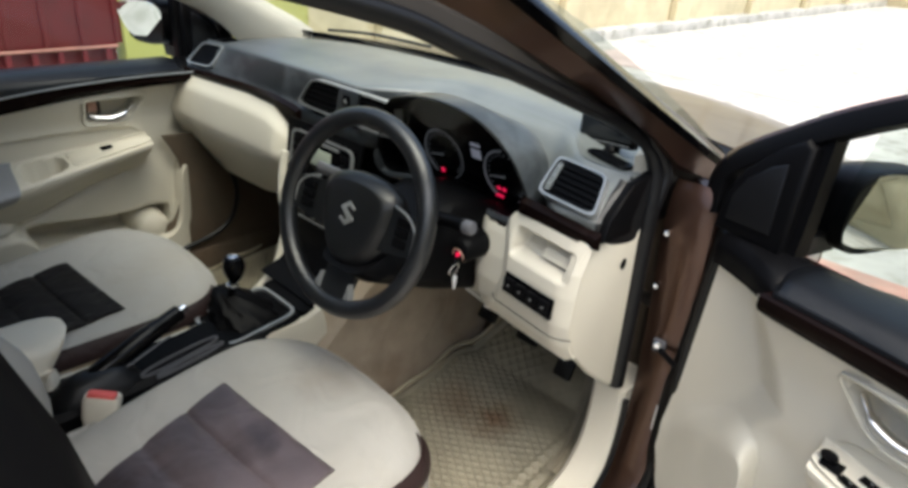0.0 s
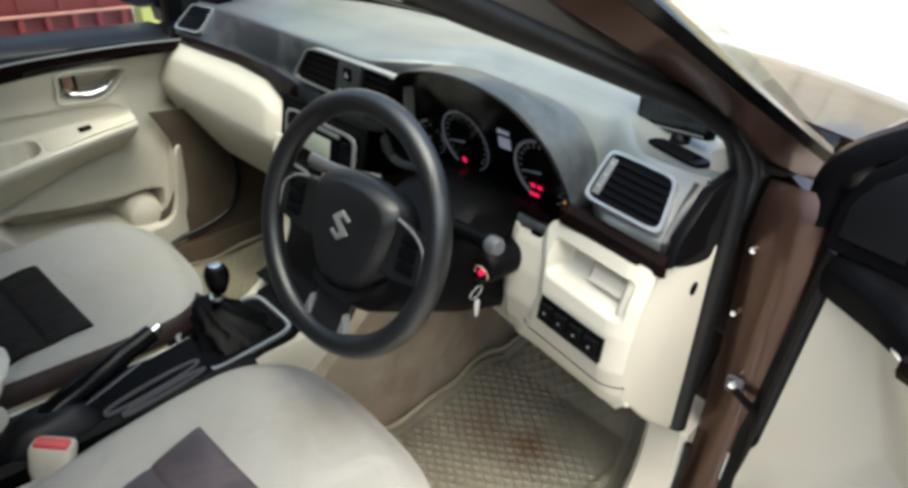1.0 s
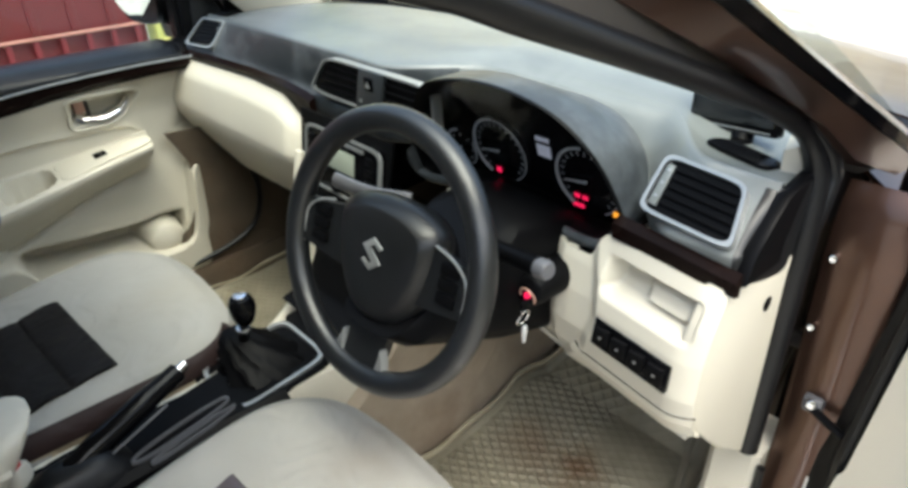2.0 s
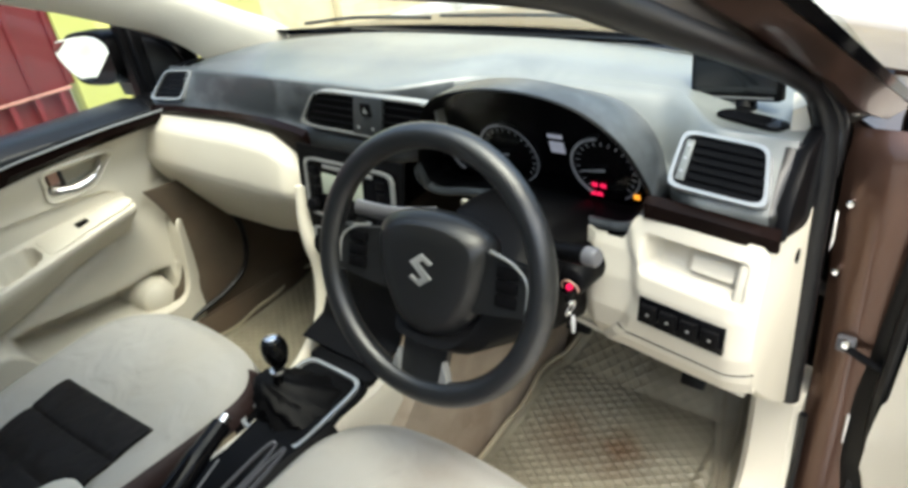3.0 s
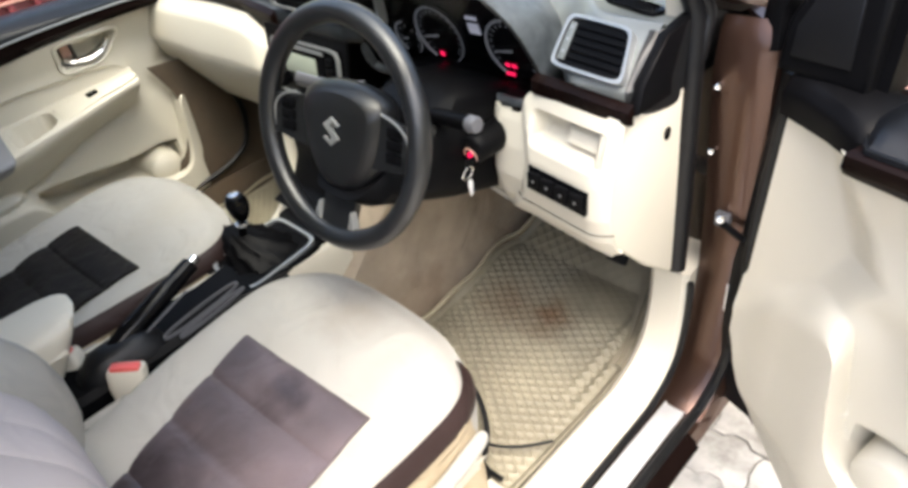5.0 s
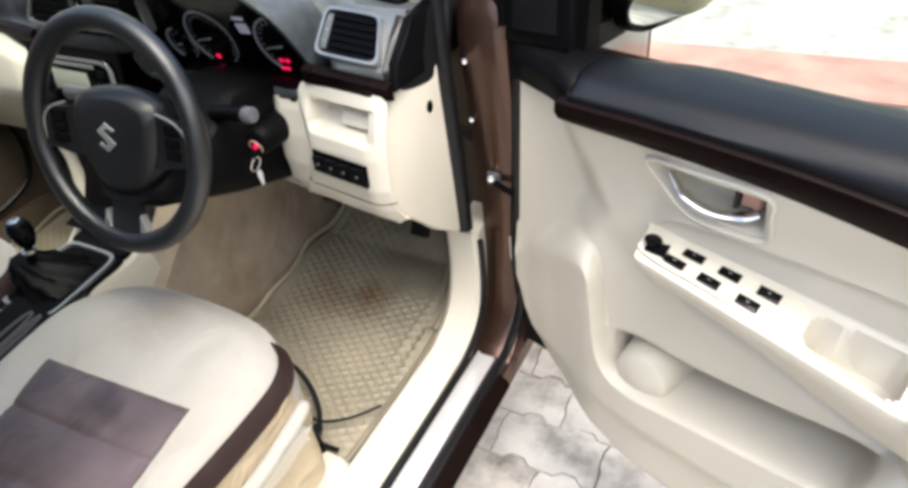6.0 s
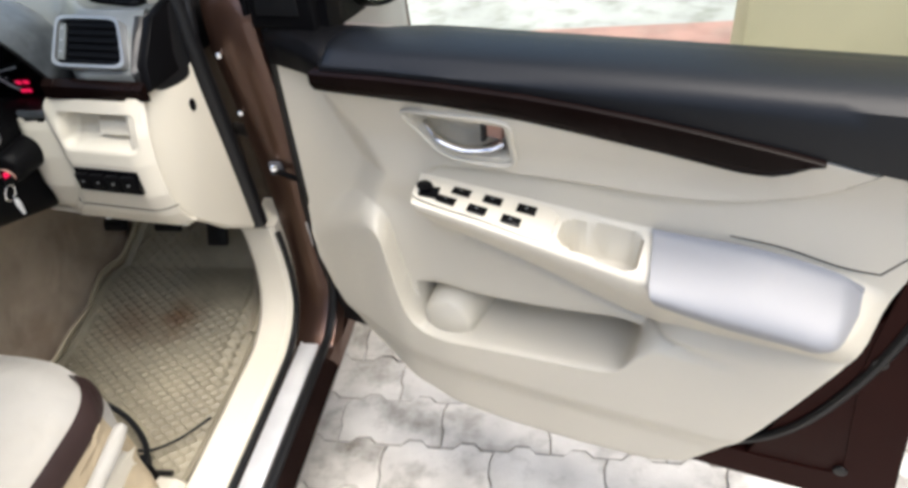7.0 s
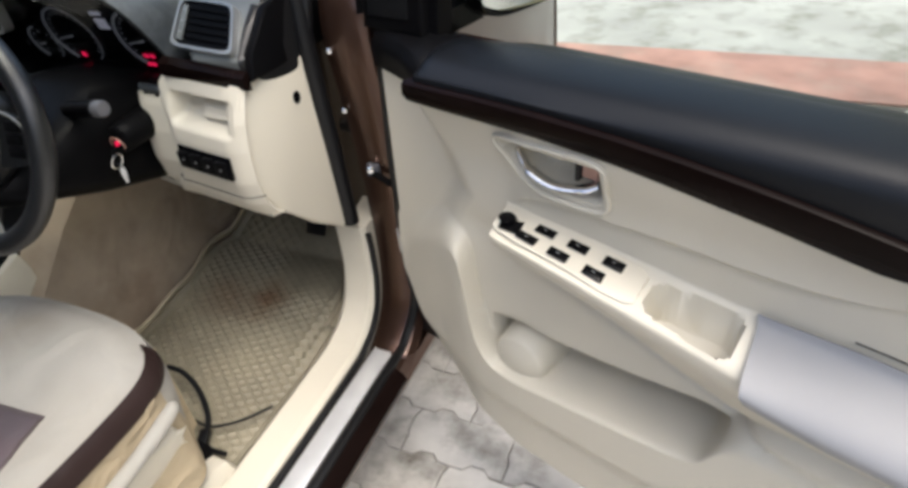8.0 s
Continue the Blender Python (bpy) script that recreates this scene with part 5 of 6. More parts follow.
def floor_mat(x0, x1, label, fine):
    fm = thing("floor_mat", label, "floor mat", ((x0 + x1) / 2, 0.3, 0.335), "floor mats")

    def left(y):
        return x0 + 0.012 * math.sin(y * 21) * step(0.3, 0.6, y) + 0.05 * step(0.45, 0.75, y)

    def ridge(a):
        d = abs(a - math.floor(a) - 0.5) * 2
        return step(0.62, 0.95, d)

    def top(s, t):
        y = -0.02 + 0.74 * t
        lx = left(y)
        x = lx + s * (x1 - lx)
        edge = min(s * (x1 - x0), (1 - s) * (x1 - x0), (1 - t) * 0.74, t * 0.74)
        heel = step(0.13, 0.09, abs(x - 0.525)) * step(0.17, 0.12, abs(y - 0.60)) if fine else 0.0
        cell = max(ridge(x / 0.030 + y / 0.021), ridge(x / 0.030 - y / 0.021))
        tread = 0.0048 * cell * (1 - 0.85 * heel)
        fold = 0.010 * step(0.09, 0.03, x1 - x) * step(0.22, 0.34, y) * (0.5 + 0.5 * math.sin((x1 - x) * 190 + 9 * y)) if fine else 0.0
        z = mat_height(x, y) + 0.006 + tread * step(0.014, 0.024, edge) + fold + 0.010 * step(0.016, 0.004, edge) + 0.007 * noise.noise((x * 6, y * 6, 3))
        return Vector((x, y, z))
    part("tread", grid(top, 190 if fine else 130, 300 if fine else 200, 0.004, out=(0, 0, 1)), MAT, fm, "beige rubber tread of small cells", sharp=70)
    rim = [(left(y) + 0.004, y, mat_height(x0, y) + 0.022 + 0.010 * step(0.25, 0.55, y) + 0.004 * math.sin(y * 40)) for y in [0.05 + 0.62 * k / 40 for k in range(41)]]
    part("border", tube(rim, 0.005, 8, flat=1.6), MAT_EDGE, fm, "pale curled rubber border")
    return fm


driver_mat = floor_mat(0.215, 0.635, "worn beige rubber mat with a rust-brown stain", True)
floor_mat(-0.62, -0.12, "beige rubber passenger mat with small cells", False)
cable = thing("black_cable", "loose black cable lying on the floor", "cable", (0.56, 0.12, 0.36))
part("wire", tube(curve([(0.40, 0.165, 0.40), (0.44, 0.165, 0.395), (0.49, 0.145, 0.385), (0.53, 0.115, 0.375), (0.548, 0.09, 0.368), (0.552, 0.07, 0.362)], 6), 0.0052, 8), RUBBER, cable)
part("wire", tube(curve([(0.44, 0.11, 0.375), (0.50, 0.10, 0.37), (0.545, 0.098, 0.366), (0.59, 0.125, 0.366), (0.634, 0.17, 0.372)], 6), 0.0028, 8), RUBBER, cable, "thin black wire")
part("wire", tube(curve([(0.552, 0.072, 0.362), (0.575, 0.062, 0.361), (0.61, 0.062, 0.364)], 6), 0.0045, 8), RUBBER, cable)
part("plug", box(-0.009, 0.009, -0.016, 0.016, -0.008, 0.008, 0.003), RUBBER, cable, "black plug", m=Matrix.Translation((0.552, 0.075, 0.364)) @ Matrix.Rotation(0.5, 4, "Z"))


def side_flap(s, t):
    """The smooth outer part of the mat, folded up against the sill."""
    y = 0.38 + 0.36 * t
    x0 = lerp(y, ((0.38, 0.610), (0.45, 0.600), (0.55, 0.565), (0.62, 0.535), (0.74, 0.500)))
    x = x0 + (0.648 - x0) * s
    z = lerp(y, ((0.38, 0.368), (0.50, 0.373), (0.56, 0.385), (0.60, 0.412), (0.66, 0.470), (0.74, 0.550))) + 0.002
    z += 0.085 * max(0, (x - 0.59) / 0.058) ** 2 * step(0.40, 0.52, y)
    for at, high in ((0.22, 0.004), (0.45, 0.006), (0.66, 0.005), (0.86, 0.006)):
        z += high * math.exp(-((s - at - 0.08 * math.sin(7 * t + 9 * at)) / 0.035) ** 2)
    return Vector((x, y, z))


part("side_flap", grid(side_flap, 60, 40, 0.003, out=(0, 0, 1)), LINER, driver_mat, "smooth beige folded side of the mat")


# ---- doors ----
def z_low(u):
    return lerp(u, ((0.0, 0.52), (0.012, 0.485), (0.025, 0.44), (0.05, 0.395), (0.075, 0.365), (0.11, 0.347), (0.177, 0.325), (0.296, 0.290), (0.40, 0.282), (0.523, 0.284), (0.65, 0.294), (0.70, 0.315), (0.744, 0.370), (0.79, 0.457), (0.819, 0.522), (0.870, 0.645), (0.893, 0.747), (0.90, 0.82)))


def z_trim(u):
    return lerp(u, ((0.02, 0.934), (0.15, 0.938), (0.17, 0.935), (0.262, 0.932), (0.343, 0.928), (0.45, 0.919), (0.55, 0.907), (0.61, 0.900), (0.666, 0.892), (0.705, 0.887), (0.734, 0.889), (0.758, 0.900), (0.772, 0.913), (0.785, 0.911), (0.806, 0.906), (0.84, 0.901), (0.9, 0.895)))


def z_band(u):
    return lerp(u, ((0.0, 0.955), (0.17, 0.962), (0.266, 0.962), (0.345, 0.959), (0.454, 0.953), (0.521, 0.948), (0.584, 0.942), (0.644, 0.935), (0.70, 0.927), (0.754, 0.919), (0.806, 0.909), (0.84, 0.904), (0.9, 0.898), (1.0, 0.892)))


def smooth_line(*pts):
    c = curve2(pts, 10)
    return lambda u: lerp(u, c)


LIP = smooth_line((0.0, 0.585), (0.06, 0.628), (0.12, 0.662), (0.165, 0.692), (0.193, 0.700), (0.208, 0.680), (0.214, 0.640), (0.222, 0.585), (0.234, 0.535), (0.258, 0.508), (0.30, 0.503), (0.4, 0.515), (0.531, 0.528), (0.585, 0.54), (0.615, 0.585), (0.66, 0.62), (0.75, 0.63), (0.9, 0.66))
ARM_IN = smooth_line((0.27, 0.802), (0.296, 0.799), (0.44, 0.787), (0.60, 0.774), (0.72, 0.772), (0.80, 0.762), (0.88, 0.742))
ARM_OUT = smooth_line((0.27, 0.80), (0.30, 0.794), (0.376, 0.781), (0.457, 0.765), (0.635, 0.730), (0.75, 0.715), (0.88, 0.700))
ARM_LOW = smooth_line((0.27, 0.735), (0.34, 0.715), (0.45, 0.685), (0.64, 0.625), (0.88, 0.62))
POCKET = smooth_line((0.22, 0.575), (0.29, 0.580), (0.35, 0.577), (0.47, 0.585), (0.57, 0.597), (0.61, 0.592))
CREASE = smooth_line((0.28, 0.79), (0.30, 0.808), (0.34, 0.823), (0.5, 0.828), (0.61, 0.826), (0.68, 0.832), (0.723, 0.842), (0.777, 0.862), (0.816, 0.893), (0.86, 0.94))


def relief(u, z):
    n = 0.055 + 0.02 * step(0.84, 0.93, z)
    uf = lerp(z, ((0.60, 0.07), (0.665, 0.118), (0.73, 0.172), (0.79, 0.205), (0.84, 0.182), (0.875, 0.163), (0.94, 0.138)))
    n += (0.016 + 0.06 * max(0, u - 0.02) - n) * step(uf + 0.022, uf - 0.05, u) * step(0.56, 0.62, z)
    n -= 0.008 * math.exp(-((u - 0.222) / 0.035) ** 2 - ((z - 0.735) / 0.03) ** 2)
    zc = CREASE(u)
    n += 0.008 * step(zc - 0.003, zc + 0.003, z) * step(0.28, 0.33, u)
    # bin, pocket and cup
    lip = LIP(u)
    soft = 0.012 + 0.06 * step(0.58, 0.68, u) + 0.046 * step(0.222, 0.13, u)
    low = 0.092 - 0.006 * step(0.32, 0.22, u) - 0.034 * step(0.235, 0.11, u) - 0.034 * step(0.15, 0.0, u) + 0.01 * math.sin(math.pi * min(1, max(0, u / 0.9)))
    low -= 0.012 * step(0.45, 0.40, z)
    n += (low - n) * step(lip + soft, lip - soft * 0.3, z)
    edge = POCKET(u)
    hole = step(0.238, 0.262, u) * step(0.612, 0.592, u) * step(lip - 0.002, lip + 0.008, z) * step(edge + 0.004, edge - 0.008, z)
    n += (-0.038 - n) * hole
    d2 = ((u - 0.30) / 0.058) ** 2 + ((z - 0.525) / 0.057) ** 2
    if z > lip:
        n = max(n, 0.085 - 0.125 * step(0.5, 1.0, d2) - 0.02 * d2)
    n -= 0.035 * step(z_low(u) + 0.05, z_low(u), z) ** 2
    # arm rest
    zi, zo, zu = ARM_IN(u), ARM_OUT(u), ARM_LOW(u)
    top = step(zi, zo, z) ** 0.8 if z > zo else 1.0
    arm = 0.055 + 0.066 * top * (0.35 * step(zu - 0.03, zu + 0.02, z) + 0.65 * step(zu, zo - 0.004, z))
    if z > zu - 0.03:
        n += max(0, arm - n) * step(0.278, 0.300, u) * step(0.885, 0.83, u)
    n -= 0.016 * math.exp(-((z - zu + 0.014) / 0.008) ** 2) * step(0.30, 0.36, u) * step(0.78, 0.6, u)
    # handle cup
    bottom = lerp(u, ((0.28, 0.895), (0.31, 0.860), (0.35, 0.846), (0.42, 0.848)))
    cup = step(0.283, 0.295, u) * step(0.425, 0.414, u) * step(bottom, bottom + 0.012, z) * step(0.906, 0.897, z)
    n -= 0.042 * cup
    return n


def grip(u, z):
    """How far the pull cup in the arm rest is sunk, from 0 to 1."""
    zi, zo = ARM_IN(u), ARM_OUT(u)
    ring = abs((u - 0.551) / 0.050) ** 4 + abs((z - 0.5 * (zi + zo) - 0.001) / (0.5 * (zi - zo) - 0.007)) ** 4
    return step(1.15, 0.80, ring)


def flare(u):
    return 0.016 * step(0.5, 0.12, u)


def car_door(f, label, driver):
    """A front door; f(u, z, n): metres from the hinge, height, and towards the seats."""
    door = thing("side_door", label, "car door", f(0.5, 0.3, 0.0), "front doors")

    stops = ((0.0, 0.24, 0.29, 0.40, 0.47, 0.60, 0.70, 0.80, 1.0))

    def skin(s, t):
        u = 0.022 + s * 0.878
        lo, hi = z_low(u), z_trim(u)
        zs = [lo, LIP(u) - 0.007, LIP(u) + 0.009, POCKET(u) + 0.006, ARM_LOW(u), ARM_OUT(u), ARM_IN(u), CREASE(u), hi]
        for k in range(1, 8):
            zs[k] = min(hi - 0.006 * (8 - k), max(zs[k], zs[k - 1] + 0.006))
        z = lerp(t, tuple(zip(stops, zs)))
        u += (lerp(z, ((0.45, 0.010), (0.50, 0.006), (0.62, 0.010), (0.66, 0.014), (0.67, 0.020), (0.92, 0.036))) - 0.022) * (1 - s) ** 6
        g = grip(u, z)
        n = relief(u, z)
        return f(u, z - 0.052 * g, n - 0.62 * max(0.0, n - 0.066) * g)
    part("inner_panel", grid(skin, 240, 200, 0.004, out=f(0, 0, 1) - f(0, 0, 0)), CREAM, door, "cream moulded door panel", sharp=50)
    # painted shell
    outline = curve2([(0.02, 0.950), (0.01, 0.60), (0.02, 0.42), (0.06, 0.335), (0.2, 0.295), (0.55, 0.275), (0.85, 0.285), (0.975, 0.30), (0.99, 0.33), (0.975, 0.45), (0.96, 0.60), (0.97, 0.80), (0.985, 0.950)], 4)
    part("shell", prism(outline, lambda a, b, c: f(a, b, c - 0.03 * abs(b - 0.6)), -0.085, -0.045, 0.008, 3), SHADED_PAINT, door, "brown painted door shell")
    part("shell_rim", frame_of(outline, [(0.46 + (a - 0.46) * 0.86, 0.62 + (b - 0.62) * 0.84) for a, b in outline], lambda a, b, c: f(a, b, min(c, -0.012 + 0.04 * step(0.3, 0.7, a))), -0.05, 0.028), SHADED_PAINT, door, "brown painted door edge")
    part("shell_step", prism([(0.78, 0.32), (0.93, 0.318), (0.945, 0.34), (0.935, 0.5), (0.925, 0.7), (0.92, 0.75), (0.86, 0.6), (0.82, 0.45)], lambda a, b, c: f(a, b, c), 0.02, 0.026, 0.004, 2), SHADED_PAINT, door)
    part("door_seal", tube(curve([f(a, b, 0.026) for a, b in ((0.62, 0.30), (0.74, 0.345), (0.83, 0.42), (0.89, 0.55), (0.925, 0.70), (0.94, 0.85), (0.945, 0.96))], 6), 0.008, 8), RUBBER, door, "black rubber seal")
    for a, b in ((0.915, 0.36), (0.905, 0.60)):
        part("plug", disc(look(f(a, b, 0.028), f(a, b, 1)), 0.010, 0.006, 16, 0.002), RUBBER, door)
    # upper pad and glossy strip
    us = [k / 40 for k in range(41)]
    pad_rows = []
    for k in us:
        u = 0.152 + 0.833 * k ** 1.5
        zb = z_band(u)
        w = 0.55 + 0.45 * step(0.15, 0.18, u)
        nn = (0.082 + flare(u)) * w
        zb = zb - (1 - w) * 0.01
        top = 0.976 + 0.008 * step(0.15, 0.175, u)
        pad_rows.append([f(u, 0.940, -0.020 - 0.040 * step(0.16, 0.30, u)), f(u, top - 0.012, -0.018 - 0.040 * step(0.16, 0.30, u)), f(u, top - 0.006, -0.016 - 0.028 * step(0.16, 0.30, u)), f(u, top - 0.001, -0.012), f(u, top, 0.010 * w), f(u, top, 0.35 * nn), f(u, top - 0.002, 0.6 * nn), f(u, top - 0.007, 0.80 * nn), f(u, top - 0.015, 0.92 * nn), f(u, 0.6 * (top - 0.015) + 0.4 * (zb + 0.008), 0.97 * nn), f(u, 0.2 * (top - 0.015) + 0.8 * (zb + 0.008), 0.99 * nn), f(u, zb + 0.006, nn - 0.0003), f(u, zb + 0.002, nn), f(u, zb - 0.006, 0.3 * nn)])
    part("upper_pad", loft(pad_rows), DOOR_TOP, door, "charcoal door top pad")
    part("front_cap", loft([[f(u, 0.955, -0.03), f(u, zt - 0.004, -0.025), f(u, zt, -0.010), f(u, zt - 0.006, n - 0.012), f(u, zt - 0.016, n - 0.002), f(u, (zt + zl) / 2, n + 0.002), f(u, zl, n), f(u, zl, n - 0.02)] for u, n, zt, zl in ((0.018, 0.012, 0.972, 0.936), (0.03, 0.024, 0.980, 0.930), (0.07, 0.034, 0.982, 0.930), (0.11, 0.048, 0.981, 0.932), (0.148, 0.064, 0.978, 0.932), (0.158, 0.062, 0.974, 0.934))]), BLACK, door, "black cap at the front of the door top")
    # front edge: black seal and dark steel behind it
    part("front_seal", tube(curve([f(a, b, n) for a, b, n in ((0.030, 0.975, -0.006), (0.022, 0.93, 0.0), (0.014, 0.80, 0.004), (0.008, 0.69, 0.004), (0.004, 0.64, -0.004), (0.004, 0.55, -0.012), (0.018, 0.46, -0.016), (0.045, 0.395, -0.018), (0.085, 0.36, -0.02))], 6), 0.009, 8), RUBBER, door, "black rubber seal along the door's front edge")
    part("front_edge", loft([[f(u - 0.030, z, -0.075), f(u - 0.030, z, -0.02), f(u - 0.012, z, -0.008), f(u + 0.05, z, -0.006), f(u + 0.05, z, -0.075)] for u, z in ((0.008, 0.35), (-0.004, 0.40), (-0.012, 0.5), (-0.008, 0.64), (0.0, 0.70), (0.008, 0.85), (0.016, 0.965))]), RUBBER, door, "dark front edge of the door")
    for z in (0.86, 0.56):
        part("hinge", box(-0.01, 0.01, -0.01, 0.01, z - 0.03, z + 0.03, 0.003), STEEL, door, "steel door hinge", m=Matrix.Translation(f(-0.028, 0, -0.025)))
    if driver:
        boot = [f(-0.030 - 0.018 * k, 0.775 - 0.002 * k, -0.022 - 0.002 * k) for k in range(9)]
        part("wiring_boot", tube(boot, [0.013 if k % 2 else 0.010 for k in range(9)], 12), LINING, door, "ribbed rubber wiring boot")
    part("wood_strip", loft([[f(u, zb - 0.001, 0.050), f(u, zb + 0.002, 0.086 + flare(u)), f(u, zb - 0.0005, 0.090 + flare(u)), f(u, (zb + zl) / 2, 0.091 + flare(u)), f(u, zl + 0.002, 0.084 + flare(u)), f(u, zl - 0.002, 0.06)] for u, zb, zl in [(0.165 + 0.61 * k, z_band(0.165 + 0.61 * k), min(z_trim(0.165 + 0.61 * k), z_band(0.165 + 0.61 * k) - 0.003)) for k in us]]), WOOD, door, "dark glossy brown trim strip")
    if not driver:
        # Silver tube drawn in place of the highlight along the strip's top edge.
        part("strip_highlight", tube([f(u, z_band(u) + 0.003, 0.092 + flare(u)) for u in [0.16 + 0.7 * k for k in us]], 0.0022, 6), SILVER, door, "thin pale line for the highlight on the trim strip")
    # window frame, mirror patch and glass
    sash = [(-0.035, 0.985), (-0.044, 1.04), (-0.02, 1.085), (0.05, 1.137), (0.121, 1.182), (0.21, 1.225), (0.36, 1.285), (0.55, 1.33), (0.75, 1.345), (0.92, 1.325), (0.985, 1.26), (1.0, 1.12), (1.0, 0.98)]
    sp = curve([(a, b, 0) for a, b in sash], 6)

    def sash_ring(k, q):
        d = (sp[min(k + 1, len(sp) - 1)] - sp[max(k - 1, 0)]).normalized()
        inn = Vector((d.y, -d.x, 0))
        lean = lambda b: -0.085 * max(0, b - 0.98) / 0.36
        return [f(*(lambda p: (p.x, p.y, c + lean(p.y)))(sp[k] + inn * o)) for o, c in q]
    part("window_frame", loft([sash_ring(k, ((0.0, -0.05), (0.0, -0.005), (0.012, 0.004), (0.030, 0.004), (0.036, -0.012), (0.036, -0.045), (0.02, -0.055))) for k in range(len(sp))]), BLACK, door, "black door window frame")
    part("frame_skin", loft([sash_ring(k, ((-0.006, -0.052), (-0.006, -0.012), (0.002, -0.004), (0.006, -0.012), (0.006, -0.052))) for k in range(len(sp))]), PAINT, door, "brown window frame edge")
    part("corner_patch", prism([(0.002, 0.975), (0.0, 1.03), (0.015, 1.07), (0.06, 1.115), (0.088, 1.135), (0.104, 1.125), (0.118, 0.975)], lambda a, b, c: f(a, b, c - 0.23 * max(0, b - 0.98)), -0.035, 0.012, 0.008, 3), BLACK, door, "black mirror corner cover")
    part("patch_inset", prism([(0.018, 0.995), (0.016, 1.03), (0.028, 1.06), (0.058, 1.088), (0.080, 1.098), (0.094, 0.998)], lambda a, b, c: f(a, b, c - 0.23 * max(0, b - 0.98)), 0.010, 0.015, 0.003), RUBBER, door)
    part("window_post", loft([[f(u - 0.008, z, n), f(u + 0.008, z, n), f(u + 0.008, z, n - 0.03), f(u - 0.008, z, n - 0.03)] for u, z, n in ((0.124, 0.975, -0.005), (0.114, 1.08, -0.03), (0.106, 1.165, -0.05))]), BLACK, door)
    part("window_pane", grid(lambda s, t: f(0.14 + 0.85 * s, 0.98 + t * (lerp(0.14 + 0.85 * s, ((0.14, 0.20), (0.21, 0.235), (0.36, 0.295), (0.55, 0.34), (0.75, 0.355), (0.92, 0.335), (0.99, 0.28)))), -0.025 - 0.085 * t), 10, 5), SIDE_GLASS, door, "lightly tinted door window glass")
    # outside mirror
    mz, mn, tilt = (1.022, -0.200, -0.006) if driver else (1.054, -0.190, 0.022)
    mir = part("door_mirror", loft([[f(u, mz + 0.066 * k * b + 0.01 * a, mn + (0.122 if driver else 0.134) * k * a) for a, b in ring2(0, 0, 1, 1, 0.6, 28)] for u, k in ((0.03, 0.35), (0.04, 0.6), (0.065, 0.85), (0.10, 0.98), (0.130, 1.0), (0.143, 0.99), (0.145, 0.965), (0.143, 0.94), (0.132, 0.92))]), BLACK, door, "black door mirror housing")
    part("mirror_glass", prism(ring2(0, 0, 1, 1, 0.6, 28), lambda a, b, c: f(0.142 + c - 0.020 * a + tilt * b, mz + 0.058 * b + 0.01 * a, mn + 0.110 * a), -0.001, 0.004, 0.001), MIRROR, mir, "mirror glass")
    part("mirror_arm", loft([[f(u, z, n) for u, z in ((0.05, 0.965), (0.12, 0.965), (0.125, 1.0), (0.06, 1.0))] for n in (-0.03, -0.07, -0.12)]), BLACK, mir)
    # handle
    part("door_handle", tube(curve([f(0.300, 0.884, 0.052), f(0.325, 0.868, 0.064), f(0.36, 0.858, 0.066), f(0.395, 0.860, 0.058), f(0.410, 0.866, 0.05)], 6), [0.006] * 6 + [0.010] * 12 + [0.012] * 7, 12, flat=0.5), CHROME, door, "chrome inner door handle")
    part("lock_tab", prism([(0.381, 0.866), (0.386, 0.866), (0.387, 0.902), (0.382, 0.902)], lambda a, b, c: f(a, b, c), 0.030, 0.056, 0.001), LINING, door, "dark lock tab edge")
    part("lock_mark", prism([(0.388, 0.872), (0.410, 0.870), (0.411, 0.900), (0.389, 0.902)], lambda a, b, c: f(a, b, c), 0.030, 0.053, 0.003), AMBER, door, "pale pinkish lock tab")
    part("handle_frame", tube([f(a, b, relief(a, b) + 0.002) for a, b in curve2([(0.279, 0.906), (0.300, 0.868), (0.335, 0.842), (0.38, 0.838), (0.428, 0.843), (0.431, 0.88), (0.427, 0.912), (0.36, 0.915)], 4, True)], 0.0035, 8, True), CREAM, door, "cream handle surround")
    # arm rest pad
    def pad(s, t):
        u = 0.610 + 0.240 * s
        w = 1 - 0.10 * step(0.3, 0.8, s) - 0.62 * max(0, (s - 0.78) / 0.22) ** 2
        zi, zo = ARM_IN(u) + 0.006 - 0.010 * max(0, (s - 0.85) / 0.15) ** 2, ARM_OUT(u)
        z = zi - t * (zi - zo + 0.027) * w
        return f(u + 0.03 * t * (1 - s), z, relief(u, min(z, zi - 0.004)) + 0.006 + 0.018 * math.sin(math.pi * min(1, t * 0.9 + 0.05)) * step(1.0, 0.9, s))
    part("arm_pad", grid(pad, 40, 30, 0.008, out=f(0, 0, 1) - f(0, 0, 0)), PAD, door, "lavender grey vinyl arm pad")

    # open joints between the mouldings
    for line in ([(0.80 + 0.004 * k, CREASE(0.80 + 0.004 * k)) for k in range(9)], curve2([(0.70, ARM_IN(0.70) + 0.010), (0.76, ARM_IN(0.76) + 0.010), (0.82, ARM_IN(0.82) + 0.008), (0.862, 0.764)], 5), curve2([(0.862, 0.764), (0.874, 0.782), (0.890, 0.806)], 4)):
        part("panel_joint", tube([f(a, b, relief(a, b) + 0.0002) for a, b in line], 0.0011, 6), LINING, door, "dark joint between door mouldings")

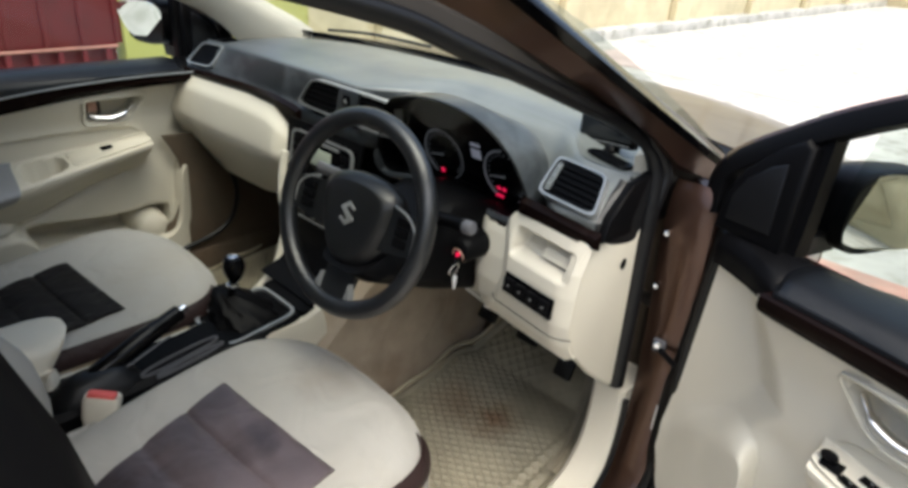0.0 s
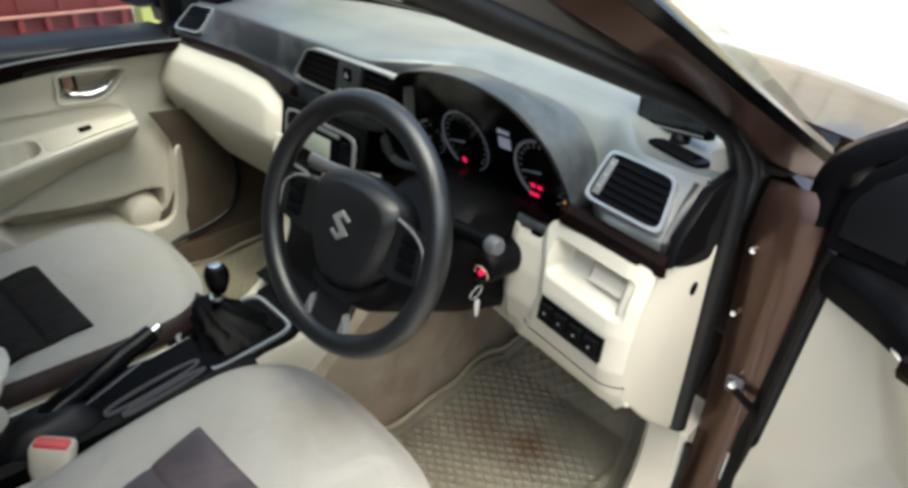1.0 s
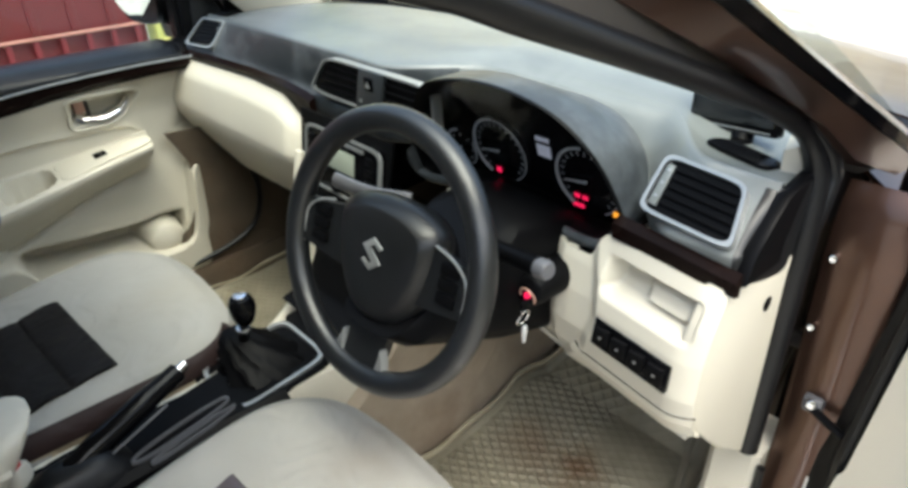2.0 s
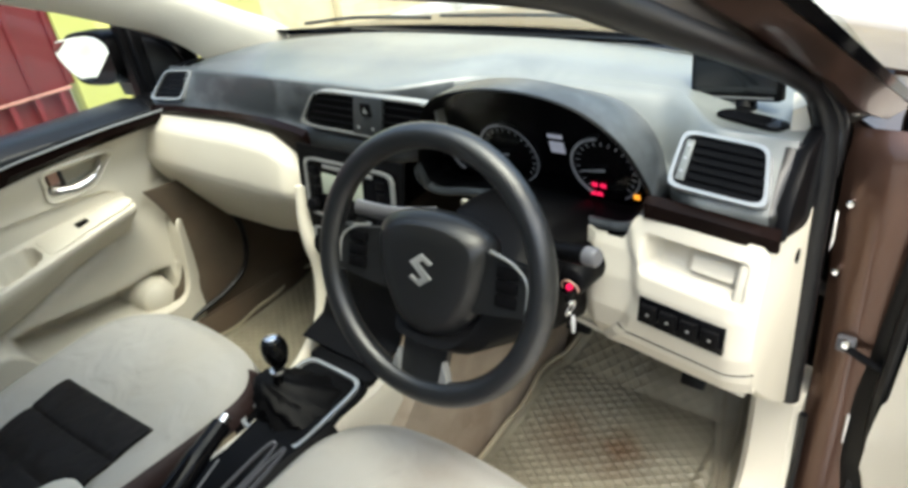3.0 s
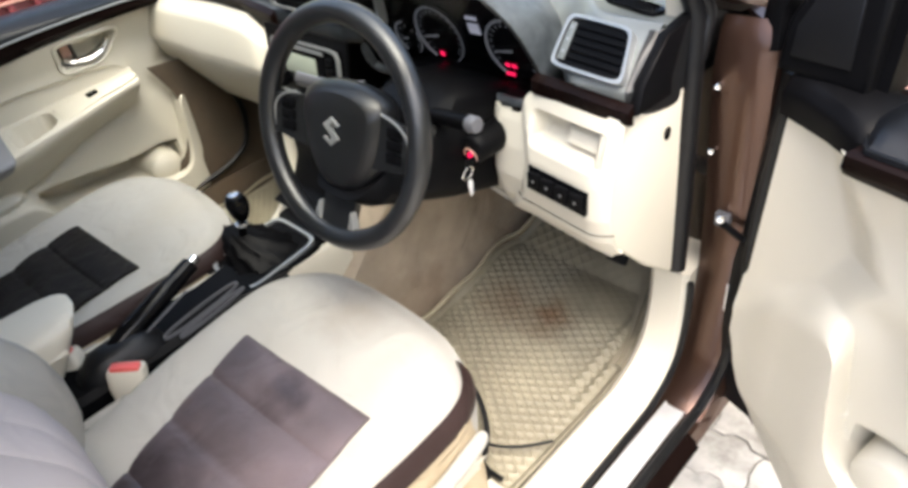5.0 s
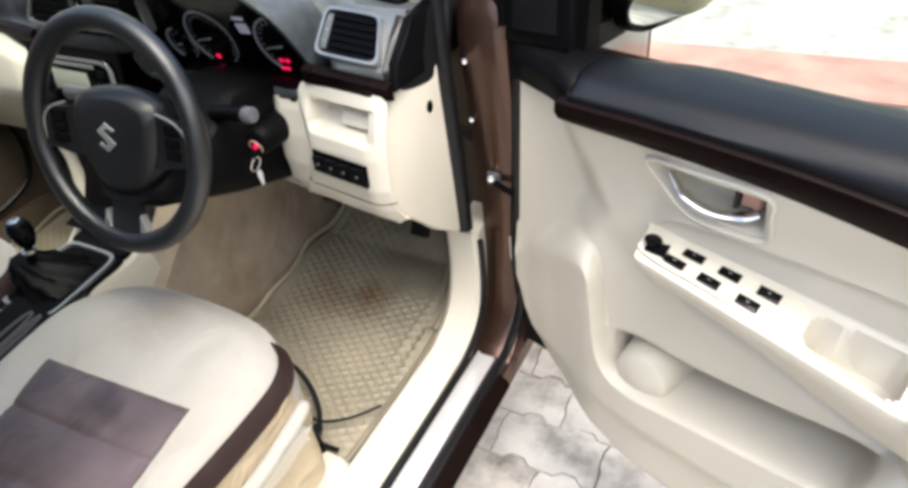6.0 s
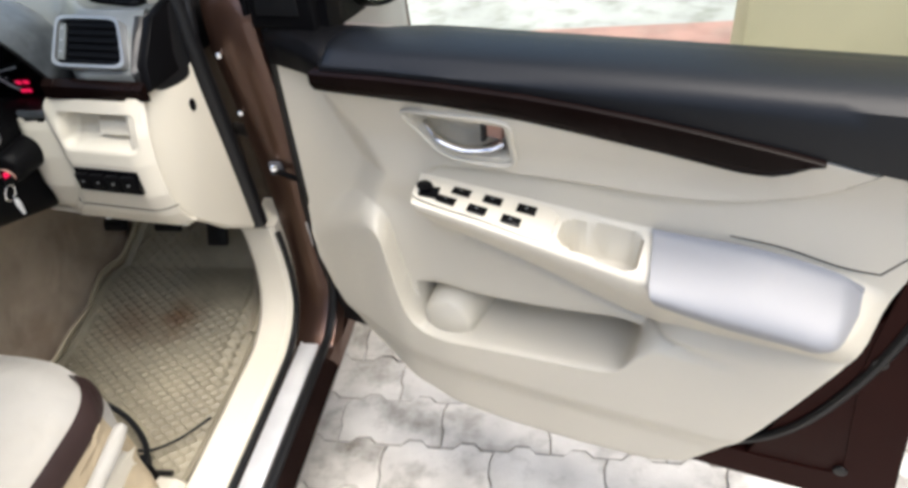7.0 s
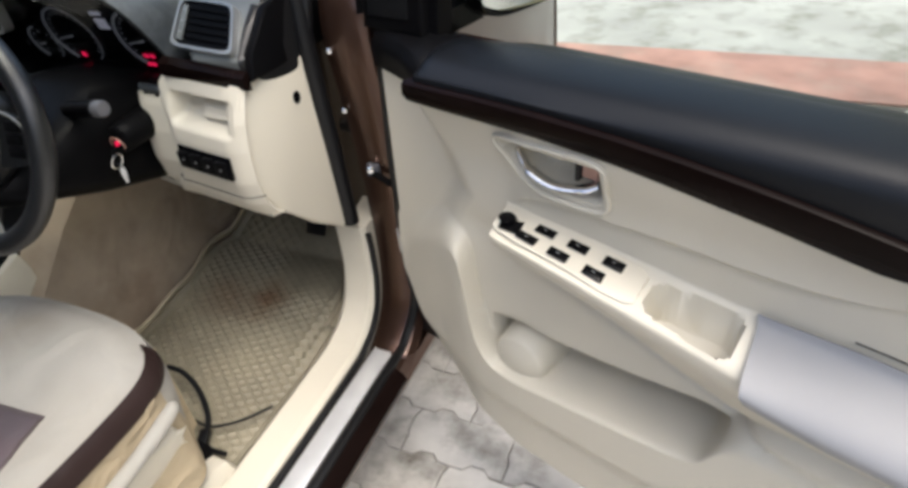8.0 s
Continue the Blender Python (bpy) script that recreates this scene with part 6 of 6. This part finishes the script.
    # switches on the sloping arm top
    def plate_at(a, b, c):
        zi, zo = ARM_IN(a) - 0.002, ARM_OUT(a) + 0.003
        return f(a, zi + (zo - zi) * b + 0.85 * c, 0.062 + 0.052 * b + 0.5 * c)
    panel = part("switch_plate", prism(curve2([(0.298, 0.06), (0.40, 0.05), (0.482, 0.05), (0.490, 0.5), (0.482, 0.96), (0.40, 0.96), (0.305, 0.95), (0.292, 0.5)], 3, True), plate_at, -0.003, 0.004, 0.001), CREAM, door, "cream window switch plate")
    rows = ((0.356, 0.26), (0.343, 0.70), (0.402, 0.26), (0.388, 0.70), (0.450, 0.26), (0.436, 0.70)) if driver else ((0.40, 0.45),)
    for a, b in rows:
        part("window_switch", prism([(a - 0.013, b - 0.13), (a + 0.013, b - 0.13), (a + 0.013, b + 0.13), (a - 0.013, b + 0.13)], plate_at, 0.002, 0.009, 0.002), GLOSS, panel, "black window switch")
        part("switch_mark", prism([(a - 0.002, b - 0.03), (a + 0.002, b - 0.03), (a + 0.002, b - 0.01), (a - 0.002, b - 0.01)], plate_at, 0.0085, 0.0098, 0), SILVER, panel)
    if driver:
        part("mirror_switch", prism(ring2(0.307, 0.45, 0.011, 0.22, 1.0, 20), plate_at, 0.002, 0.015, 0.002), GLOSS, panel, "black mirror adjuster knob")
        part("mirror_switch_base", prism([(0.300, 0.55), (0.325, 0.30), (0.330, 0.75), (0.305, 0.85)], plate_at, 0.002, 0.008, 0.001), GLOSS, panel)
    return door


A_OPEN = radians(-16.5)
DU, DN = Vector((math.cos(A_OPEN), math.sin(A_OPEN), 0)), Vector((math.sin(A_OPEN), -math.cos(A_OPEN), 0))
car_door(lambda u, z, n: Vector((0.80, 0.44, 0)) + DU * u + DN * n + Vector((0, 0, z)), "open driver door with a cream inner panel", True)
car_door(lambda u, z, n: Vector((-0.728 + n + 0.5 * max(0, n - 0.06), 0.44 - u, z)), "closed passenger door with a cream inner panel", False)


# ---- outside ----
tagged(part("ground", grid(lambda s, t: Vector(((s - 0.5) * 240, (t - 0.5) * 240, -0.012)), 24, 24), GROUND), "pale dusty concrete yard", "ground", kind="structure")
tagged(part("pavement", box(-2.6, 6, 2.45, 2.88, -0.03, 0.0, 0.004), RED_PAVING), "faded red paving strip", "pavement", kind="structure")
tagged(part("pavement", box(-3.6, 8, 6.6, 8.2, -0.03, 0.0, 0.004), PALED_RED_PAVING), "far red paving strip, paled for glare", "pavement", kind="structure")
tagged(part("wall_west", box(-4.55, -4.35, 1.5, 3.2, -0.02, 2.5, 0.01), LIME), "lime yellow painted boundary wall", "wall", kind="structure")
tagged(part("wall_west", box(-4.55, -4.352, 3.2, 24, -0.02, 3.4, 0.01), PLASTER), "stained cream boundary wall", "wall", kind="structure")
tagged(part("kerb", box(-4.35, -4.15, 1.5, 24, -0.02, 0.14, 0.01), GROUND), "low concrete plinth along the wall", "kerb", kind="structure")
tagged(part("wall_east", box(1.88, 4.2, 2.0, 2.2, -0.02, 2.4, 0.01), PLASTER), "cream plastered wall end", "wall", kind="structure")
# Added out of view to block low sky light on the open door side.
tagged(part("wall_light_block", box(4.2, 4.4, -8, 2.2, -0.02, 3.0, 0.01), PLASTER), "unseen cream wall added to cut light from the side", "wall", kind="structure")
tagged(part("wall_north", box(-4.35, 6, 24, 24.3, -0.02, 3.4, 0.01), PLASTER), "cream plastered far wall", "wall", kind="structure")
for k in range(6):
    tagged(part("wall_pier", box(-4.34, -4.22, 4.0 + 3.2 * k, 4.5 + 3.2 * k, -0.02, 3.4, 0.01), PLASTER), "cream plaster pier on the wall", "pier", "wall piers", kind="structure")
gate = thing("steel_gate", "crimson steel gate with gold ornament", "gate", (-4.4, 0.2, 0))
part("sheet", box(-4.42, -4.40, -2.6, 1.46, 0.35, 2.1, 0.004), GATE, gate)
part("rail", box(-4.40, -4.36, -2.6, 1.46, 0.343, 0.361, 0.006), RAIL_PAINT, gate, "faded pink lower rail")
part("rail", box(-4.40, -4.36, -2.6, 1.46, 2.06, 2.105, 0.006), GATE, gate)
for k in range(17):
    part("fold", box(-4.40, -4.385, -2.55 + 0.25 * k, -2.50 + 0.25 * k, 0.37, 2.06, 0.005), GATE, gate)
for k in range(24):
    part("bar", box(-4.39, -4.37, -2.55 + 0.17 * k, -2.51 + 0.17 * k, 0.0, 0.34, 0.004), GATE, gate)
part("kick_sheet", box(-4.44, -4.43, -2.6, 1.46, 0.03, 0.35, 0.004), GATE, gate)
star = [(0.11 * (1 if k % 2 == 0 else 0.45) * math.cos(k * math.tau / 10 + 0.3), 0.11 * (1 if k % 2 == 0 else 0.45) * math.sin(k * math.tau / 10 + 0.3)) for k in range(10)]
part("ornament", prism(star, lambda a, b, c: (-4.38 + c, 1.02 + a, 0.80 + b), -0.02, 0.02, 0.004), GOLD, gate, "gold star ornament")


# ---- paving blocks ----
def zigzag(L, W, amp):
    """The outline of one interlocking block."""
    one = [(0, 0), (0.12, 0), (0.19, 1), (0.31, 1), (0.38, 0), (0.62, 0), (0.69, 1), (0.81, 1), (0.88, 0), (1.0, 0)]
    bottom = [(-L / 2 + L * a, -W / 2 + amp * (b - 0.5)) for a, b in one]
    right = [(L / 2, -W * 0.22), (L / 2 - amp * 0.5, -W * 0.05), (L / 2 - amp * 0.5, W * 0.25)]
    left = [(a - L, b) for a, b in right]
    return bottom + right + [(a, b + W) for a, b in bottom[::-1]] + left[::-1]


def block_mesh():
    bm = bmesh.new()
    pts = zigzag(0.2475, 0.1228, 0.016)
    lo = [bm.verts.new((a, b, -0.03)) for a, b in pts]
    hi = [bm.verts.new((a, b, -0.001)) for a, b in pts]
    top = [bm.verts.new((a * 0.986, b * 0.974, 0.002)) for a, b in pts]
    n = len(pts)
    for i in range(n):
        bm.faces.new((lo[i], lo[(i + 1) % n], hi[(i + 1) % n], hi[i]))
        bm.faces.new((hi[i], hi[(i + 1) % n], top[(i + 1) % n], top[i]))
    bm.faces.new(top)
    me = bpy.data.meshes.new("paver")
    bm.to_mesh(me)
    bm.free()
    me.materials.append(PAVER)
    return me


paving = tagged(part("pavement", box(-1.5, 3.3, -1.6, 2.44, -0.03, -0.006, 0), JOINT), "interlocking zigzag concrete block paving", "pavement", kind="structure")
pm = block_mesh()
rest = bmesh.new()
for j in range(32):
    for i in range(19):
        x, y = -1.4 + i * 0.25 + (0.125 if j % 2 else 0), -1.55 + j * 0.125
        if 0.6 < x < 2.2 and -0.6 < y < 1.4:
            ob = new("paver", pm)
            ob.location = (x, y, random.uniform(-0.002, 0.002))
            ob.rotation_euler = (random.uniform(-0.006, 0.006), random.uniform(-0.006, 0.006), random.uniform(-0.006, 0.006))
            ob.parent = paving
        else:
            n0 = len(rest.verts)
            rest.from_mesh(pm)
            rest.verts.ensure_lookup_table()
            bmesh.ops.translate(rest, verts=rest.verts[n0:], vec=(x, y, random.uniform(-0.002, 0.002)))
me = bpy.data.meshes.new("pavers")
rest.to_mesh(me)
rest.free()
me.materials.append(PAVER)
ob = tagged(new("pavers", me), "concrete paving blocks", kind="stuff")
ob.parent = paving
